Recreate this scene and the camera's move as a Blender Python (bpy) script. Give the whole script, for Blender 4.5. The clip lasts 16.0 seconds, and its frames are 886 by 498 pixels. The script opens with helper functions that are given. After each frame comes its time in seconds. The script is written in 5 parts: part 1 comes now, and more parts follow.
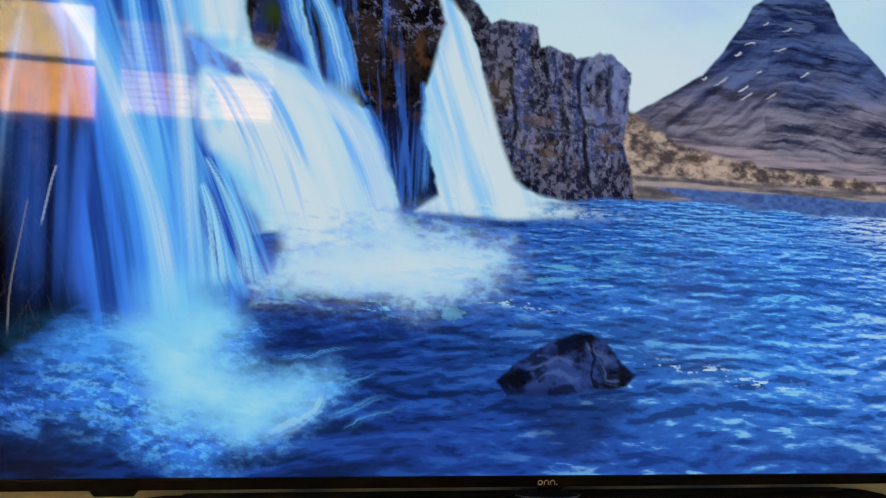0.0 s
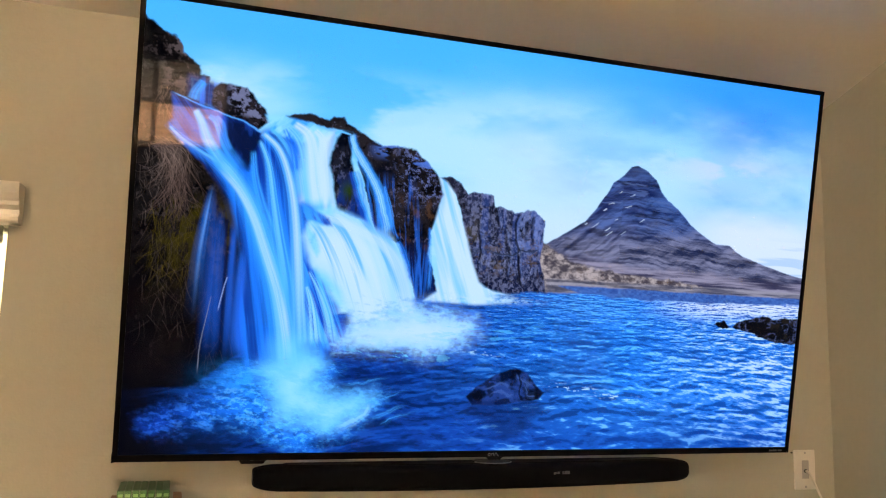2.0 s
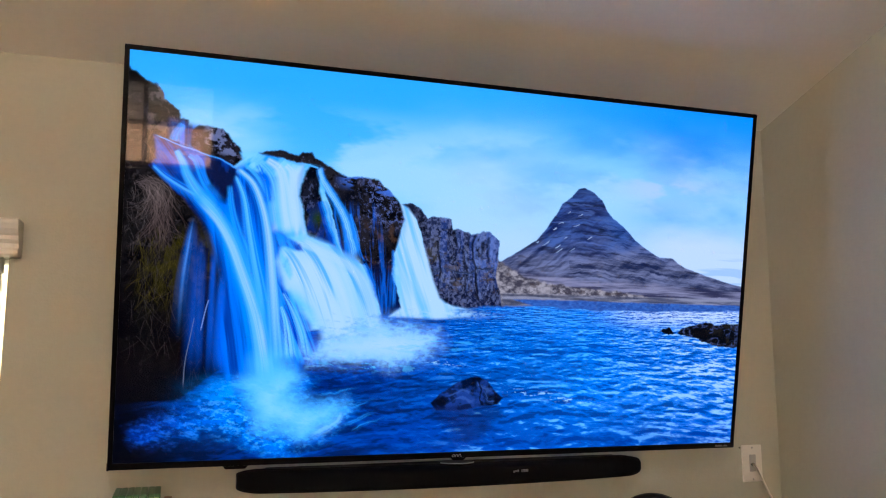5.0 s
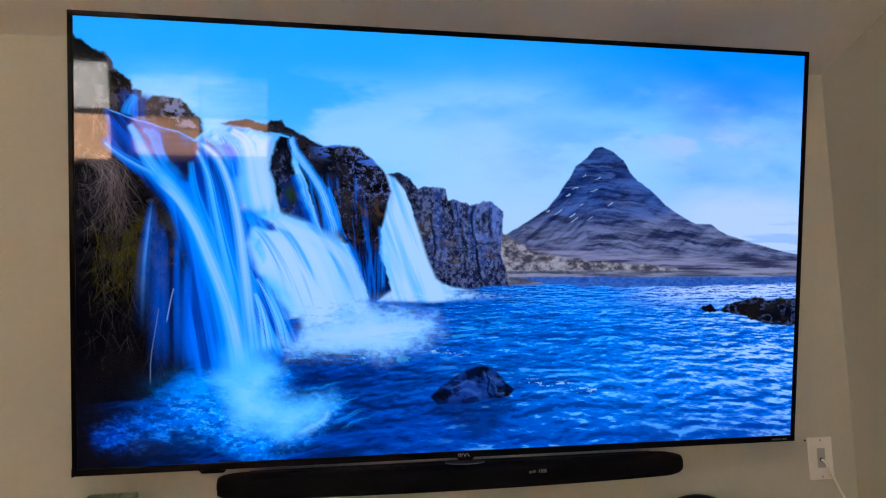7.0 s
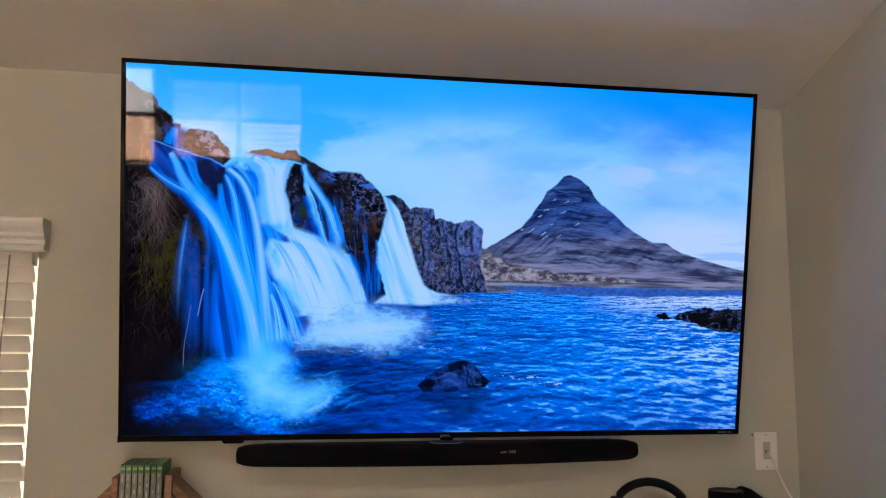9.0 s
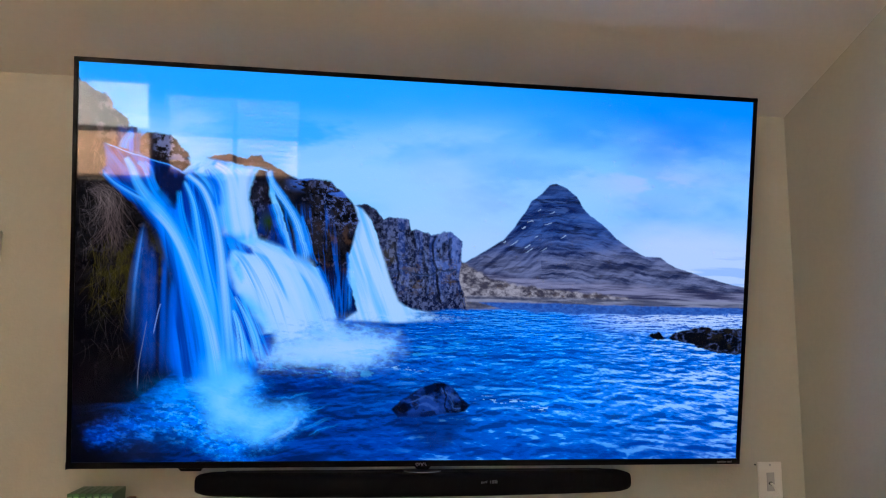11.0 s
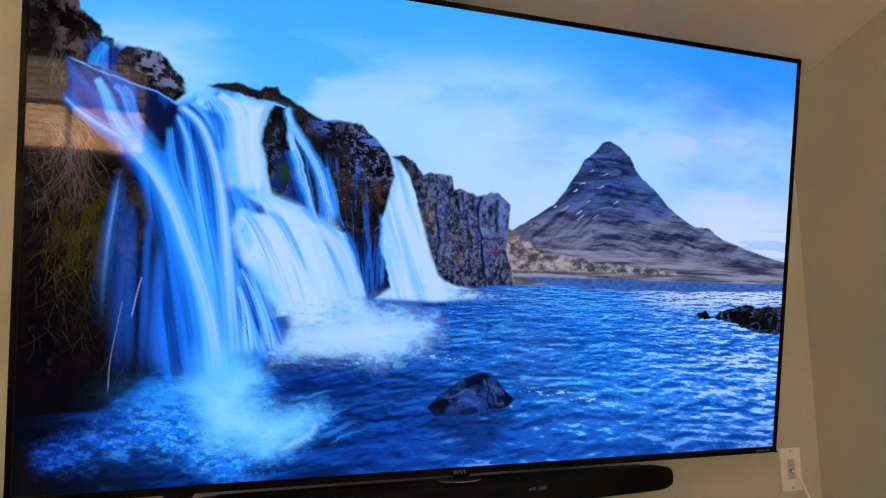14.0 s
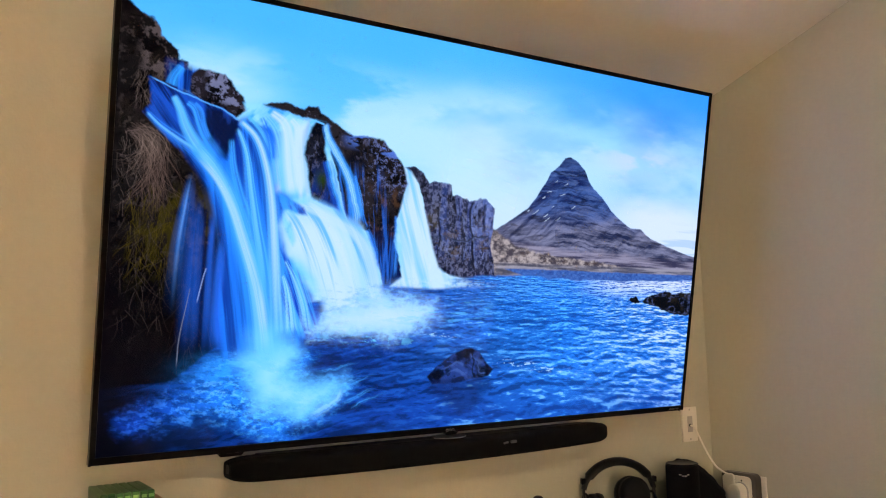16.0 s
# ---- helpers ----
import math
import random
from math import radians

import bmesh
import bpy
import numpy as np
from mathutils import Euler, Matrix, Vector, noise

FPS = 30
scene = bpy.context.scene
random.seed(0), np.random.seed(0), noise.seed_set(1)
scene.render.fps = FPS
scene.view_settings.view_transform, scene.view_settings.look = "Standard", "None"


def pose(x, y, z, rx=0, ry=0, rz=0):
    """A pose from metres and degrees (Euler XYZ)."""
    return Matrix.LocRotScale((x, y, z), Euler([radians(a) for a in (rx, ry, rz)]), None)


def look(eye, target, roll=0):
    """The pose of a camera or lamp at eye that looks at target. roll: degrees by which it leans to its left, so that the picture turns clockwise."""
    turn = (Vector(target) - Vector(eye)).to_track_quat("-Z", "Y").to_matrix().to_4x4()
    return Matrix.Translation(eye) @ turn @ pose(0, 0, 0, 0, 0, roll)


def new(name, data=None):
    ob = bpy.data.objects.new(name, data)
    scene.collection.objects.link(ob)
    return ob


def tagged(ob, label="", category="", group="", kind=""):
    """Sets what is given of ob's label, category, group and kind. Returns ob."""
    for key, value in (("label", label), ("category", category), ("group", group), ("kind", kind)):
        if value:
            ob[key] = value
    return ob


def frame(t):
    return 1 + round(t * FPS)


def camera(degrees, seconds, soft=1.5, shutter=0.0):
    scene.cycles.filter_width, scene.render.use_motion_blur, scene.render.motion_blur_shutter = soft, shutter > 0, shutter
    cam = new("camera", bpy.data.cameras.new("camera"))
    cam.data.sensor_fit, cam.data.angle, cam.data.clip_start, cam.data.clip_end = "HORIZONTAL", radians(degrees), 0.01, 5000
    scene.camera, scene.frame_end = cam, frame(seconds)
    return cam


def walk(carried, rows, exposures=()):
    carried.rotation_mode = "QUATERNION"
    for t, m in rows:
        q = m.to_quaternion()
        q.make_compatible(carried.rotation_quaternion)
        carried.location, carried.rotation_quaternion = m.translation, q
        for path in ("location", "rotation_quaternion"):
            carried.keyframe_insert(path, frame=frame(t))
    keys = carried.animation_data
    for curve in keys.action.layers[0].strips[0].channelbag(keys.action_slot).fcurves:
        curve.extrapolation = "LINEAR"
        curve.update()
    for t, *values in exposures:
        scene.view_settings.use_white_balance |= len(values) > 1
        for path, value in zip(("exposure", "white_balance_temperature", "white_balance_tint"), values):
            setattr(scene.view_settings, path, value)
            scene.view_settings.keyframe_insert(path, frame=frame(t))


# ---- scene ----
cam = camera(56.8, 16.0, soft=1.1)
PATH = [
    (0, (-1.449, -1.19, 1.608), (-1.066, 0.752, 1.893), 1.1),
    (0.5, (-1.54, -1.377, 1.615), (-1.076, 0.546, 1.907), 0.9),
    (1, (-1.703, -1.568, 1.636), (-1.163, 0.339, 1.899), 1.0),
    (1.5, (-1.797, -1.755, 1.666), (-1.216, 0.141, 1.929), 1.3),
    (2, (-1.812, -1.936, 1.67), (-1.203, -0.051, 1.942), 1.3),
    (2.5, (-1.847, -2.013, 1.674), (-1.192, -0.145, 1.96), 1.1),
    (3, (-1.914, -2.059, 1.687), (-1.21, -0.211, 1.983), 0.9),
    (3.5, (-1.969, -2.095, 1.689), (-1.24, -0.255, 1.98), 0.9),
    (4, (-1.938, -2.133, 1.685), (-1.227, -0.287, 1.978), 0.7),
    (4.2, (-1.904, -2.146, 1.687), (-1.215, -0.291, 1.979), 0.6),
    (6.3, (-1.641, -2.003, 1.664), (-1.128, -0.09, 1.939), -1.4),
    (6.5, (-1.614, -1.963, 1.67), (-1.125, -0.043, 1.941), -1.5),
    (7, (-1.508, -1.965, 1.68), (-1.106, -0.023, 1.94), -1.4),
    (7.5, (-1.361, -2.032, 1.678), (-1.022, -0.078, 1.93), -1.2),
    (8, (-1.33, -2.095, 1.675), (-1.025, -0.133, 1.916), -0.9),
    (8.5, (-1.405, -2.207, 1.675), (-1.113, -0.243, 1.918), -0.4),
    (9, (-1.448, -2.306, 1.676), (-1.133, -0.347, 1.928), 0.2),
    (9.5, (-1.446, -2.318, 1.681), (-1.107, -0.367, 1.961), 0.5),
    (9.7, (-1.443, -2.32, 1.683), (-1.098, -0.37, 1.967), 0.6),
    (11.8, (-1.294, -2.1, 1.672), (-1.043, -0.14, 1.983), 0.9),
    (12, (-1.292, -2.104, 1.673), (-1.043, -0.143, 1.977), 1.1),
    (12.5, (-1.347, -2.065, 1.67), (-1.054, -0.109, 1.964), 1.3),
    (13, (-1.504, -1.986, 1.672), (-1.06, -0.06, 1.974), 0.9),
    (13.5, (-1.67, -1.882, 1.666), (-1.107, 0.014, 1.965), 0.1),
    (14, (-1.77, -1.696, 1.663), (-1.016, 0.133, 1.957), -1.1),
    (14.5, (-1.913, -1.622, 1.67), (-1.002, 0.142, 1.915), -1.5),
    (15, (-2.12, -1.641, 1.671), (-1.119, 0.075, 1.901), -1.5),
    (15.5, (-2.206, -1.695, 1.669), (-1.151, -0.01, 1.887), -1.3),
    (16, (-2.208, -1.838, 1.674), (-1.133, -0.166, 1.899), -1.4),
]
EXPOSURES = [
    (0.0, 0.14, 10600, 7), (0.5, 0.36, 11000, 8), (1.2, 0.55, 11300, 8), (1.7, 0.5, 8800, 8), (2.5, 0.3, 6600, 9), (4.0, 0.26, 6300, 9), (6.5, 0.06, 5900, 9), (9.0, 0.0, 5850, 9),
    (9.5, 0.0, 5850, 9), (12.0, -0.06, 5950, 9), (13.0, 0.0, 6300, 9), (14.0, 0.15, 7100, 9), (15.0, 0.3, 7700, 9), (16.0, 0.45, 7500, 9),
]
walk(cam, [(t, look(eye, target, roll)) for t, eye, target, roll in PATH], EXPOSURES)

# ---- light ----
scene.view_settings.exposure = 0.0
world = bpy.data.worlds.new("world")
scene.world = world
world.use_nodes = True
wn = world.node_tree.nodes
sky = wn.new("ShaderNodeTexSky")
sky.sky_type, sky.sun_disc = "NISHITA", False
sky.sun_elevation, sky.sun_rotation = radians(8), radians(200)
wn["Background"].inputs["Strength"].default_value = 0.12
world.node_tree.links.new(sky.outputs[0], wn["Background"].inputs["Color"])

CEIL, SLOPE, BACK, LEFT, RIDGE = 2.44, 0.30, -5.0, -5.2, -3.2


# power of the added lamp under the ceiling
FILL_POWER = 15.0


# ---- materials ----
def nodes_of(name):
    m = bpy.data.materials.new(name)
    m.use_nodes = True
    return m, m.node_tree, m.node_tree.nodes["Principled BSDF"]


def surface(name, color, rough=0.6, metal=0.0, grain=200.0, amount=0.08, large=4.0, bump=0.0, bump_size=300.0, spec=0.5):
    """A painted or moulded surface: colour varied at two scales, and a fine relief."""
    m, tree, bsdf = nodes_of(name)
    n, link = tree.nodes, tree.links.new
    co = n.new("ShaderNodeTexCoord")
    fine, wide = n.new("ShaderNodeTexNoise"), n.new("ShaderNodeTexNoise")
    fine.inputs["Scale"].default_value, wide.inputs["Scale"].default_value = grain, large
    wide.inputs["Detail"].default_value = 4
    for t in (fine, wide):
        link(co.outputs["Object"], t.inputs["Vector"])
    add = n.new("ShaderNodeMath")
    add.operation = "ADD"
    link(fine.outputs["Fac"], add.inputs[0])
    link(wide.outputs["Fac"], add.inputs[1])
    ramp = n.new("ShaderNodeMapRange")
    ramp.inputs["From Min"].default_value, ramp.inputs["From Max"].default_value = 0.6, 1.4
    ramp.inputs["To Min"].default_value, ramp.inputs["To Max"].default_value = 1 - amount, 1 + amount
    link(add.outputs[0], ramp.inputs["Value"])
    mul = n.new("ShaderNodeVectorMath")
    mul.operation = "SCALE"
    mul.inputs[0].default_value = color
    link(ramp.outputs[0], mul.inputs["Scale"])
    link(mul.outputs[0], bsdf.inputs["Base Color"])
    rr = n.new("ShaderNodeMapRange")
    rr.inputs["To Min"].default_value, rr.inputs["To Max"].default_value = max(0.02, rough - 0.07), min(1, rough + 0.07)
    link(wide.outputs["Fac"], rr.inputs["Value"])
    link(rr.outputs[0], bsdf.inputs["Roughness"])
    bsdf.inputs["Metallic"].default_value = metal
    bsdf.inputs["Specular IOR Level"].default_value = spec
    if bump:
        rel, b = n.new("ShaderNodeTexNoise"), n.new("ShaderNodeBump")
        rel.inputs["Scale"].default_value, rel.inputs["Detail"].default_value = bump_size, 3
        link(co.outputs["Object"], rel.inputs["Vector"])
        link(rel.outputs["Fac"], b.inputs["Height"])
        b.inputs["Strength"].default_value, b.inputs["Distance"].default_value = bump, 0.002
        link(b.outputs["Normal"], bsdf.inputs["Normal"])
    return m


def wood(name, dark, light, scale=9.0):
    m, tree, bsdf = nodes_of(name)
    n, link = tree.nodes, tree.links.new
    co, mp = n.new("ShaderNodeTexCoord"), n.new("ShaderNodeMapping")
    mp.inputs["Scale"].default_value = (scale * 0.6, scale * 7, scale * 7)
    link(co.outputs["Object"], mp.inputs["Vector"])
    t = n.new("ShaderNodeTexNoise")
    t.inputs["Scale"].default_value, t.inputs["Detail"].default_value, t.inputs["Distortion"].default_value = 2.0, 6, 0.8
    link(mp.outputs[0], t.inputs["Vector"])
    ramp = n.new("ShaderNodeValToRGB")
    ramp.color_ramp.elements[0].position, ramp.color_ramp.elements[1].position = 0.3, 0.7
    ramp.color_ramp.elements[0].color, ramp.color_ramp.elements[1].color = (*dark, 1), (*light, 1)
    link(t.outputs["Fac"], ramp.inputs["Fac"])
    link(ramp.outputs["Color"], bsdf.inputs["Base Color"])
    b = n.new("ShaderNodeBump")
    b.inputs["Strength"].default_value, b.inputs["Distance"].default_value = 0.25, 0.001
    link(t.outputs["Fac"], b.inputs["Height"])
    link(b.outputs["Normal"], bsdf.inputs["Normal"])
    bsdf.inputs["Roughness"].default_value = 0.55
    return m


def glow(name, color, strength):
    m, tree, bsdf = nodes_of(name)
    bsdf.inputs["Base Color"].default_value = (*color, 1)
    bsdf.inputs["Emission Color"].default_value = (*color, 1)
    bsdf.inputs["Emission Strength"].default_value = strength
    return m


WALL = surface("greige_wall_paint", (0.458, 0.455, 0.376), 0.75, grain=60, amount=0.035, large=1.3, bump=0.35, bump_size=140)
CEILING = surface("ceiling_paint", (0.68, 0.67, 0.61), 0.85, grain=60, amount=0.03, large=1.1, bump=0.3, bump_size=160)
FLOOR = wood("oak_floor", (0.16, 0.10, 0.06), (0.30, 0.20, 0.12), 2.0)
WHITE = surface("white_trim_paint", (0.78, 0.76, 0.71), 0.45, grain=80, amount=0.03, large=6)
VALANCE = surface("white_valance_paint", (0.72, 0.70, 0.65), 0.42, grain=120, amount=0.04, large=7, bump=0.1, bump_size=60)
PLASTIC_W = surface("white_plastic", (0.75, 0.73, 0.68), 0.35, grain=300, amount=0.02, large=20)
PLASTIC_G = surface("light_grey_plastic", (0.42, 0.42, 0.42), 0.4, grain=300, amount=0.03, large=20)
PLASTIC_D = surface("dark_grey_plastic", (0.06, 0.06, 0.06), 0.5, grain=300, amount=0.05, large=20)
BLACK = surface("satin_black_plastic", (0.004, 0.004, 0.005), 0.32, grain=400, amount=0.1, large=12, spec=0.04)
BLACK_M = surface("matt_black_plastic", (0.005, 0.005, 0.0055), 0.6, grain=500, amount=0.2, large=18, bump=0.2, bump_size=600, spec=0.12)
FABRIC = surface("black_speaker_cloth", (0.0035, 0.0035, 0.0042), 0.85, grain=900, amount=0.35, large=14, bump=0.6, bump_size=1500, spec=0.10)
LEATHER = surface("black_leatherette", (0.005, 0.005, 0.005), 0.5, grain=500, amount=0.2, large=30, bump=0.5, bump_size=400, spec=0.2)
GREEN = surface("green_case_plastic", (0.030, 0.115, 0.028), 0.35, grain=300, amount=0.06, large=25)
INSERT = surface("grey_printed_paper", (0.15, 0.15, 0.14), 0.5, grain=250, amount=0.25, large=40)
PALE_MARK = surface("pale_mark", (0.62, 0.62, 0.60), 0.5, grain=250, amount=0.1, large=40)
PRINT_DIM = surface("faded_print", (0.33, 0.33, 0.31), 0.5, grain=250, amount=0.2, large=40)
LOGO = surface("silver_print", (0.38, 0.38, 0.40), 0.4, grain=300, amount=0.05, large=40)
LOGO_DIM = surface("dim_grey_print", (0.10, 0.10, 0.11), 0.4, grain=300, amount=0.05, large=40)
METAL = surface("black_steel", (0.03, 0.03, 0.03), 0.4, metal=0.8, grain=300, amount=0.1, large=20)
CHROME = surface("satin_steel", (0.55, 0.55, 0.55), 0.3, metal=1.0, grain=300, amount=0.05, large=30)
PINE = wood("stained_pine", (0.16, 0.07, 0.03), (0.34, 0.17, 0.08))
SHELFWOOD = wood("dark_oak", (0.09, 0.05, 0.03), (0.17, 0.10, 0.06), 5)
CORD_G = surface("grey_cord", (0.25, 0.23, 0.20), 0.8, grain=800, amount=0.2, large=60)


def slat_material():
    m, tree, bsdf = nodes_of("white_blind_slat")
    bsdf.inputs["Base Color"].default_value = (0.74, 0.71, 0.66, 1)
    bsdf.inputs["Roughness"].default_value = 0.5
    n, link = tree.nodes, tree.links.new
    tl, mix = n.new("ShaderNodeBsdfTranslucent"), n.new("ShaderNodeMixShader")
    tl.inputs["Color"].default_value = (0.8, 0.7, 0.5, 1)
    mix.inputs[0].default_value = 0.06
    out = n["Material Output"]
    link(bsdf.outputs[0], mix.inputs[1])
    link(tl.outputs[0], mix.inputs[2])
    link(mix.outputs[0], out.inputs["Surface"])
    return m


SLAT = slat_material()


def glass_material():
    m, tree, bsdf = nodes_of("window_glass")
    bsdf.inputs["Base Color"].default_value = (0.95, 0.97, 0.97, 1)
    bsdf.inputs["Roughness"].default_value = 0.02
    bsdf.inputs["Transmission Weight"].default_value = 1.0
    return m


GLASS = glass_material()


# ---- mesh helpers ----
def mesh_of(name, bm, material, smooth=False):
    me = bpy.data.meshes.new(name)
    bmesh.ops.recalc_face_normals(bm, faces=bm.faces)
    bm.to_mesh(me)
    bm.free()
    me.materials.append(material)
    if smooth:
        me.polygons.foreach_set("use_smooth", [True] * len(me.polygons))
    return me


def part(name, bm, material, parent=None, label="", m=None, smooth=False):
    ob = new(name, mesh_of(name, bm, material, smooth))
    ob.parent = parent
    if m is not None:
        ob.matrix_basis = m
    return tagged(ob, label)


def thing(name, m, label, category, group="", kind=""):
    ob = new(name)
    ob.empty_display_size = 0.05
    ob.matrix_basis = m
    return tagged(ob, label, category, group, kind)


def box(x0, x1, y0, y1, z0, z1, bevel=0.0, seg=2, bm=None):
    b = bmesh.new()
    bmesh.ops.create_cube(b, size=1, matrix=Matrix.LocRotScale(((x0 + x1) / 2, (y0 + y1) / 2, (z0 + z1) / 2), None, (x1 - x0, y1 - y0, z1 - z0)))
    if bevel:
        bmesh.ops.bevel(b, geom=b.edges[:], offset=bevel, segments=seg, profile=0.5, affect="EDGES")
    return join(bm, b)


def join(bm, b):
    if bm is None:
        return b
    me = bpy.data.meshes.new("tmp")
    b.to_mesh(me)
    b.free()
    bm.from_mesh(me)
    bpy.data.meshes.remove(me)
    return bm


def prism(outline, axis, a, b, bevel=0.0, bm=None):
    """A closed outline of 2D points swept along an axis from a to b. x: (y, z) points; y: (x, z); z: (x, y)."""
    put = {"x": lambda p, s: (s, p[0], p[1]), "y": lambda p, s: (p[0], s, p[1]), "z": lambda p, s: (p[0], p[1], s)}[axis]
    o = bmesh.new()
    lo, hi = [o.verts.new(put(p, a)) for p in outline], [o.verts.new(put(p, b)) for p in outline]
    o.faces.new(lo)
    o.faces.new(hi[::-1])
    k = len(outline)
    for i in range(k):
        o.faces.new((lo[i], hi[i], hi[(i + 1) % k], lo[(i + 1) % k]))
    if bevel:
        bmesh.ops.recalc_face_normals(o, faces=o.faces)
        along = "xyz".index(axis)
        caps = [e for e in o.edges if abs(e.verts[0].co[along] - e.verts[1].co[along]) < 1e-6]
        bmesh.ops.bevel(o, geom=caps, offset=bevel, segments=2, profile=0.5, affect="EDGES")
    return join(bm, o)


def lathe(profile, seg=40, bm=None):
    """A profile of (radius, z) points turned round z."""
    o = bmesh.new()
    rings = [[o.verts.new((r * math.cos(2 * math.pi * i / seg), r * math.sin(2 * math.pi * i / seg), z)) for i in range(seg)] for r, z in profile]
    for lo, hi in zip(rings, rings[1:]):
        for i in range(seg):
            o.faces.new((lo[i], lo[(i + 1) % seg], hi[(i + 1) % seg], hi[i]))
    o.faces.new(rings[0][::-1])
    o.faces.new(rings[-1])
    return join(bm, o)


def rounded(w, h, r, seg=6):
    """The outline of a rounded rectangle about the origin."""
    out = []
    for cx, cy, a0 in ((w / 2 - r, h / 2 - r, 0), (-w / 2 + r, h / 2 - r, 90), (-w / 2 + r, -h / 2 + r, 180), (w / 2 - r, -h / 2 + r, 270)):
        out += [(cx + r * math.cos(radians(a0 + 90 * i / seg)), cy + r * math.sin(radians(a0 + 90 * i / seg))) for i in range(seg + 1)]
    return out


def tube(points, radius, seg=10, bm=None, flat=1.0):
    """A tube along smooth points; flat squeezes it along the second cross direction."""
    o = bmesh.new()
    pts = [Vector(p) for p in points]
    rings = []
    side = None
    for i, p in enumerate(pts):
        d = (pts[min(i + 1, len(pts) - 1)] - pts[max(i - 1, 0)]).normalized()
        if side is None:
            side = d.orthogonal().normalized()
        side = (side - d * side.dot(d)).normalized()
        up = d.cross(side)
        rings.append([o.verts.new(p + radius * (math.cos(2 * math.pi * k / seg) * side + flat * math.sin(2 * math.pi * k / seg) * up)) for k in range(seg)])
    for lo, hi in zip(rings, rings[1:]):
        for k in range(seg):
            o.faces.new((lo[k], lo[(k + 1) % seg], hi[(k + 1) % seg], hi[k]))
    o.faces.new(rings[0][::-1])
    o.faces.new(rings[-1])
    return join(bm, o)


def smooth_path(points, steps=10):
    """Points on a Catmull-Rom curve through the given ones."""
    p = [Vector(q) for q in points]
    p = [2 * p[0] - p[1]] + p + [2 * p[-1] - p[-2]]
    out = []
    for a, b, c, d in zip(p, p[1:], p[2:], p[3:]):
        for i in range(steps):
            t = i / steps
            out.append(0.5 * (2 * b + (c - a) * t + (2 * a - 5 * b + 4 * c - d) * t * t + (3 * b - a - 3 * c + d) * t ** 3))
    return out + [p[-2]]


# ---- the room ----
def structure(name, bm, material, label, category):
    return tagged(part(name, bm, material), label, category, kind="structure")


def wall_with_openings(name, axis, at, thick, lo, hi, top, openings, label):
    """A wall of boxes round its openings (a0, a1, z0, z1). axis 'x': it runs along x at y = at; 'y': along y at x = at."""
    bm = None

    def slab(a0, a1, z0, z1):
        nonlocal bm
        if a1 - a0 < 1e-4 or z1 - z0 < 1e-4:
            return
        args = (a0, a1, min(at, at + thick), max(at, at + thick)) if axis == "x" else (min(at, at + thick), max(at, at + thick), a0, a1)
        bm = box(*args, z0, z1, bm=bm)

    a = lo
    for a0, a1, z0, z1 in sorted(openings):
        slab(a, a0, 0, top)
        slab(a0, a1, 0, z0)
        slab(a0, a1, z1, top)
        a = a1
    slab(a, hi, 0, top)
    return structure(name, bm, WALL, label, "wall")


WIN_F = (-3.10, -2.165, 0.75, 1.945)
WIN_R = (-2.05, -1.42, 0.95, 2.06)
WIN_A = (-3.75, -2.72, 1.36, 2.13)
WIN_B = (-2.60, -1.55, 1.40, 2.08)
wall_with_openings("wall_front", "x", 0.0, 0.15, LEFT, 0.15, CEIL, [WIN_F], "plain greige painted wall behind the television")
wall_with_openings("wall_right", "y", 0.0, 0.15, BACK - 0.15, 0.0, 3.6, [WIN_R], "plain greige painted side wall")
wall_with_openings("wall_back", "x", BACK, -0.15, LEFT, 0.15, CEIL + 0.1, [WIN_A, WIN_B], "plain greige painted far wall with two windows")
wall_with_openings("wall_left", "y", LEFT, -0.15, BACK - 0.15, 0.15, 3.6, [], "plain greige painted wall")
ridge_z = CEIL - SLOPE * RIDGE
structure("ceiling", prism([(0.15, CEIL - 0.045), (0.15, CEIL + 0.12), (RIDGE, ridge_z + 0.15), (BACK - 0.15, CEIL + 0.12), (BACK - 0.15, CEIL - 0.045), (RIDGE, ridge_z)], "x", LEFT - 0.15, 0.15), CEILING, "sloping off-white painted ceiling rising from the wall", "ceiling")
structure("floor", box(LEFT - 0.15, 0.15, BACK - 0.15, 0.15, -0.1, 0.0), FLOOR, "brown wooden floor", "floor")


# ---- the picture on the screen ----
# Places in the picture run from 0 to 16 across and from 0 to 9 downwards.
PW, PH = 1280, 720
px = (np.arange(PW) / (PW - 1) * 16).astype(np.float32)
py = (np.arange(PH) / (PH - 1) * 9).astype(np.float32)
U, V = np.meshgrid(px, py)
TABLE = np.random.RandomState(7).rand(256, 256).astype(np.float32)


def vnoise(x, y, seed=0):
    x, y = x + seed * 17.31, y + seed * 9.73
    ix, iy = np.floor(x).astype(np.int32), np.floor(y).astype(np.int32)
    fx, fy = x - ix, y - iy
    fx, fy = fx * fx * (3 - 2 * fx), fy * fy * (3 - 2 * fy)
    a, b = TABLE[iy & 255, ix & 255], TABLE[iy & 255, (ix + 1) & 255]
    c, d = TABLE[(iy + 1) & 255, ix & 255], TABLE[(iy + 1) & 255, (ix + 1) & 255]
    return (a + (b - a) * fx) * (1 - fy) + (c + (d - c) * fx) * fy


def fbm(x, y, octaves=4, seed=0, gain=0.5):
    total, weight, amp = 0.0, 0.0, 1.0
    for k in range(octaves):
        total = total + amp * vnoise(x * 2**k, y * 2**k, seed + 3 * k)
        weight, amp = weight + amp, amp * gain
    return total / weight


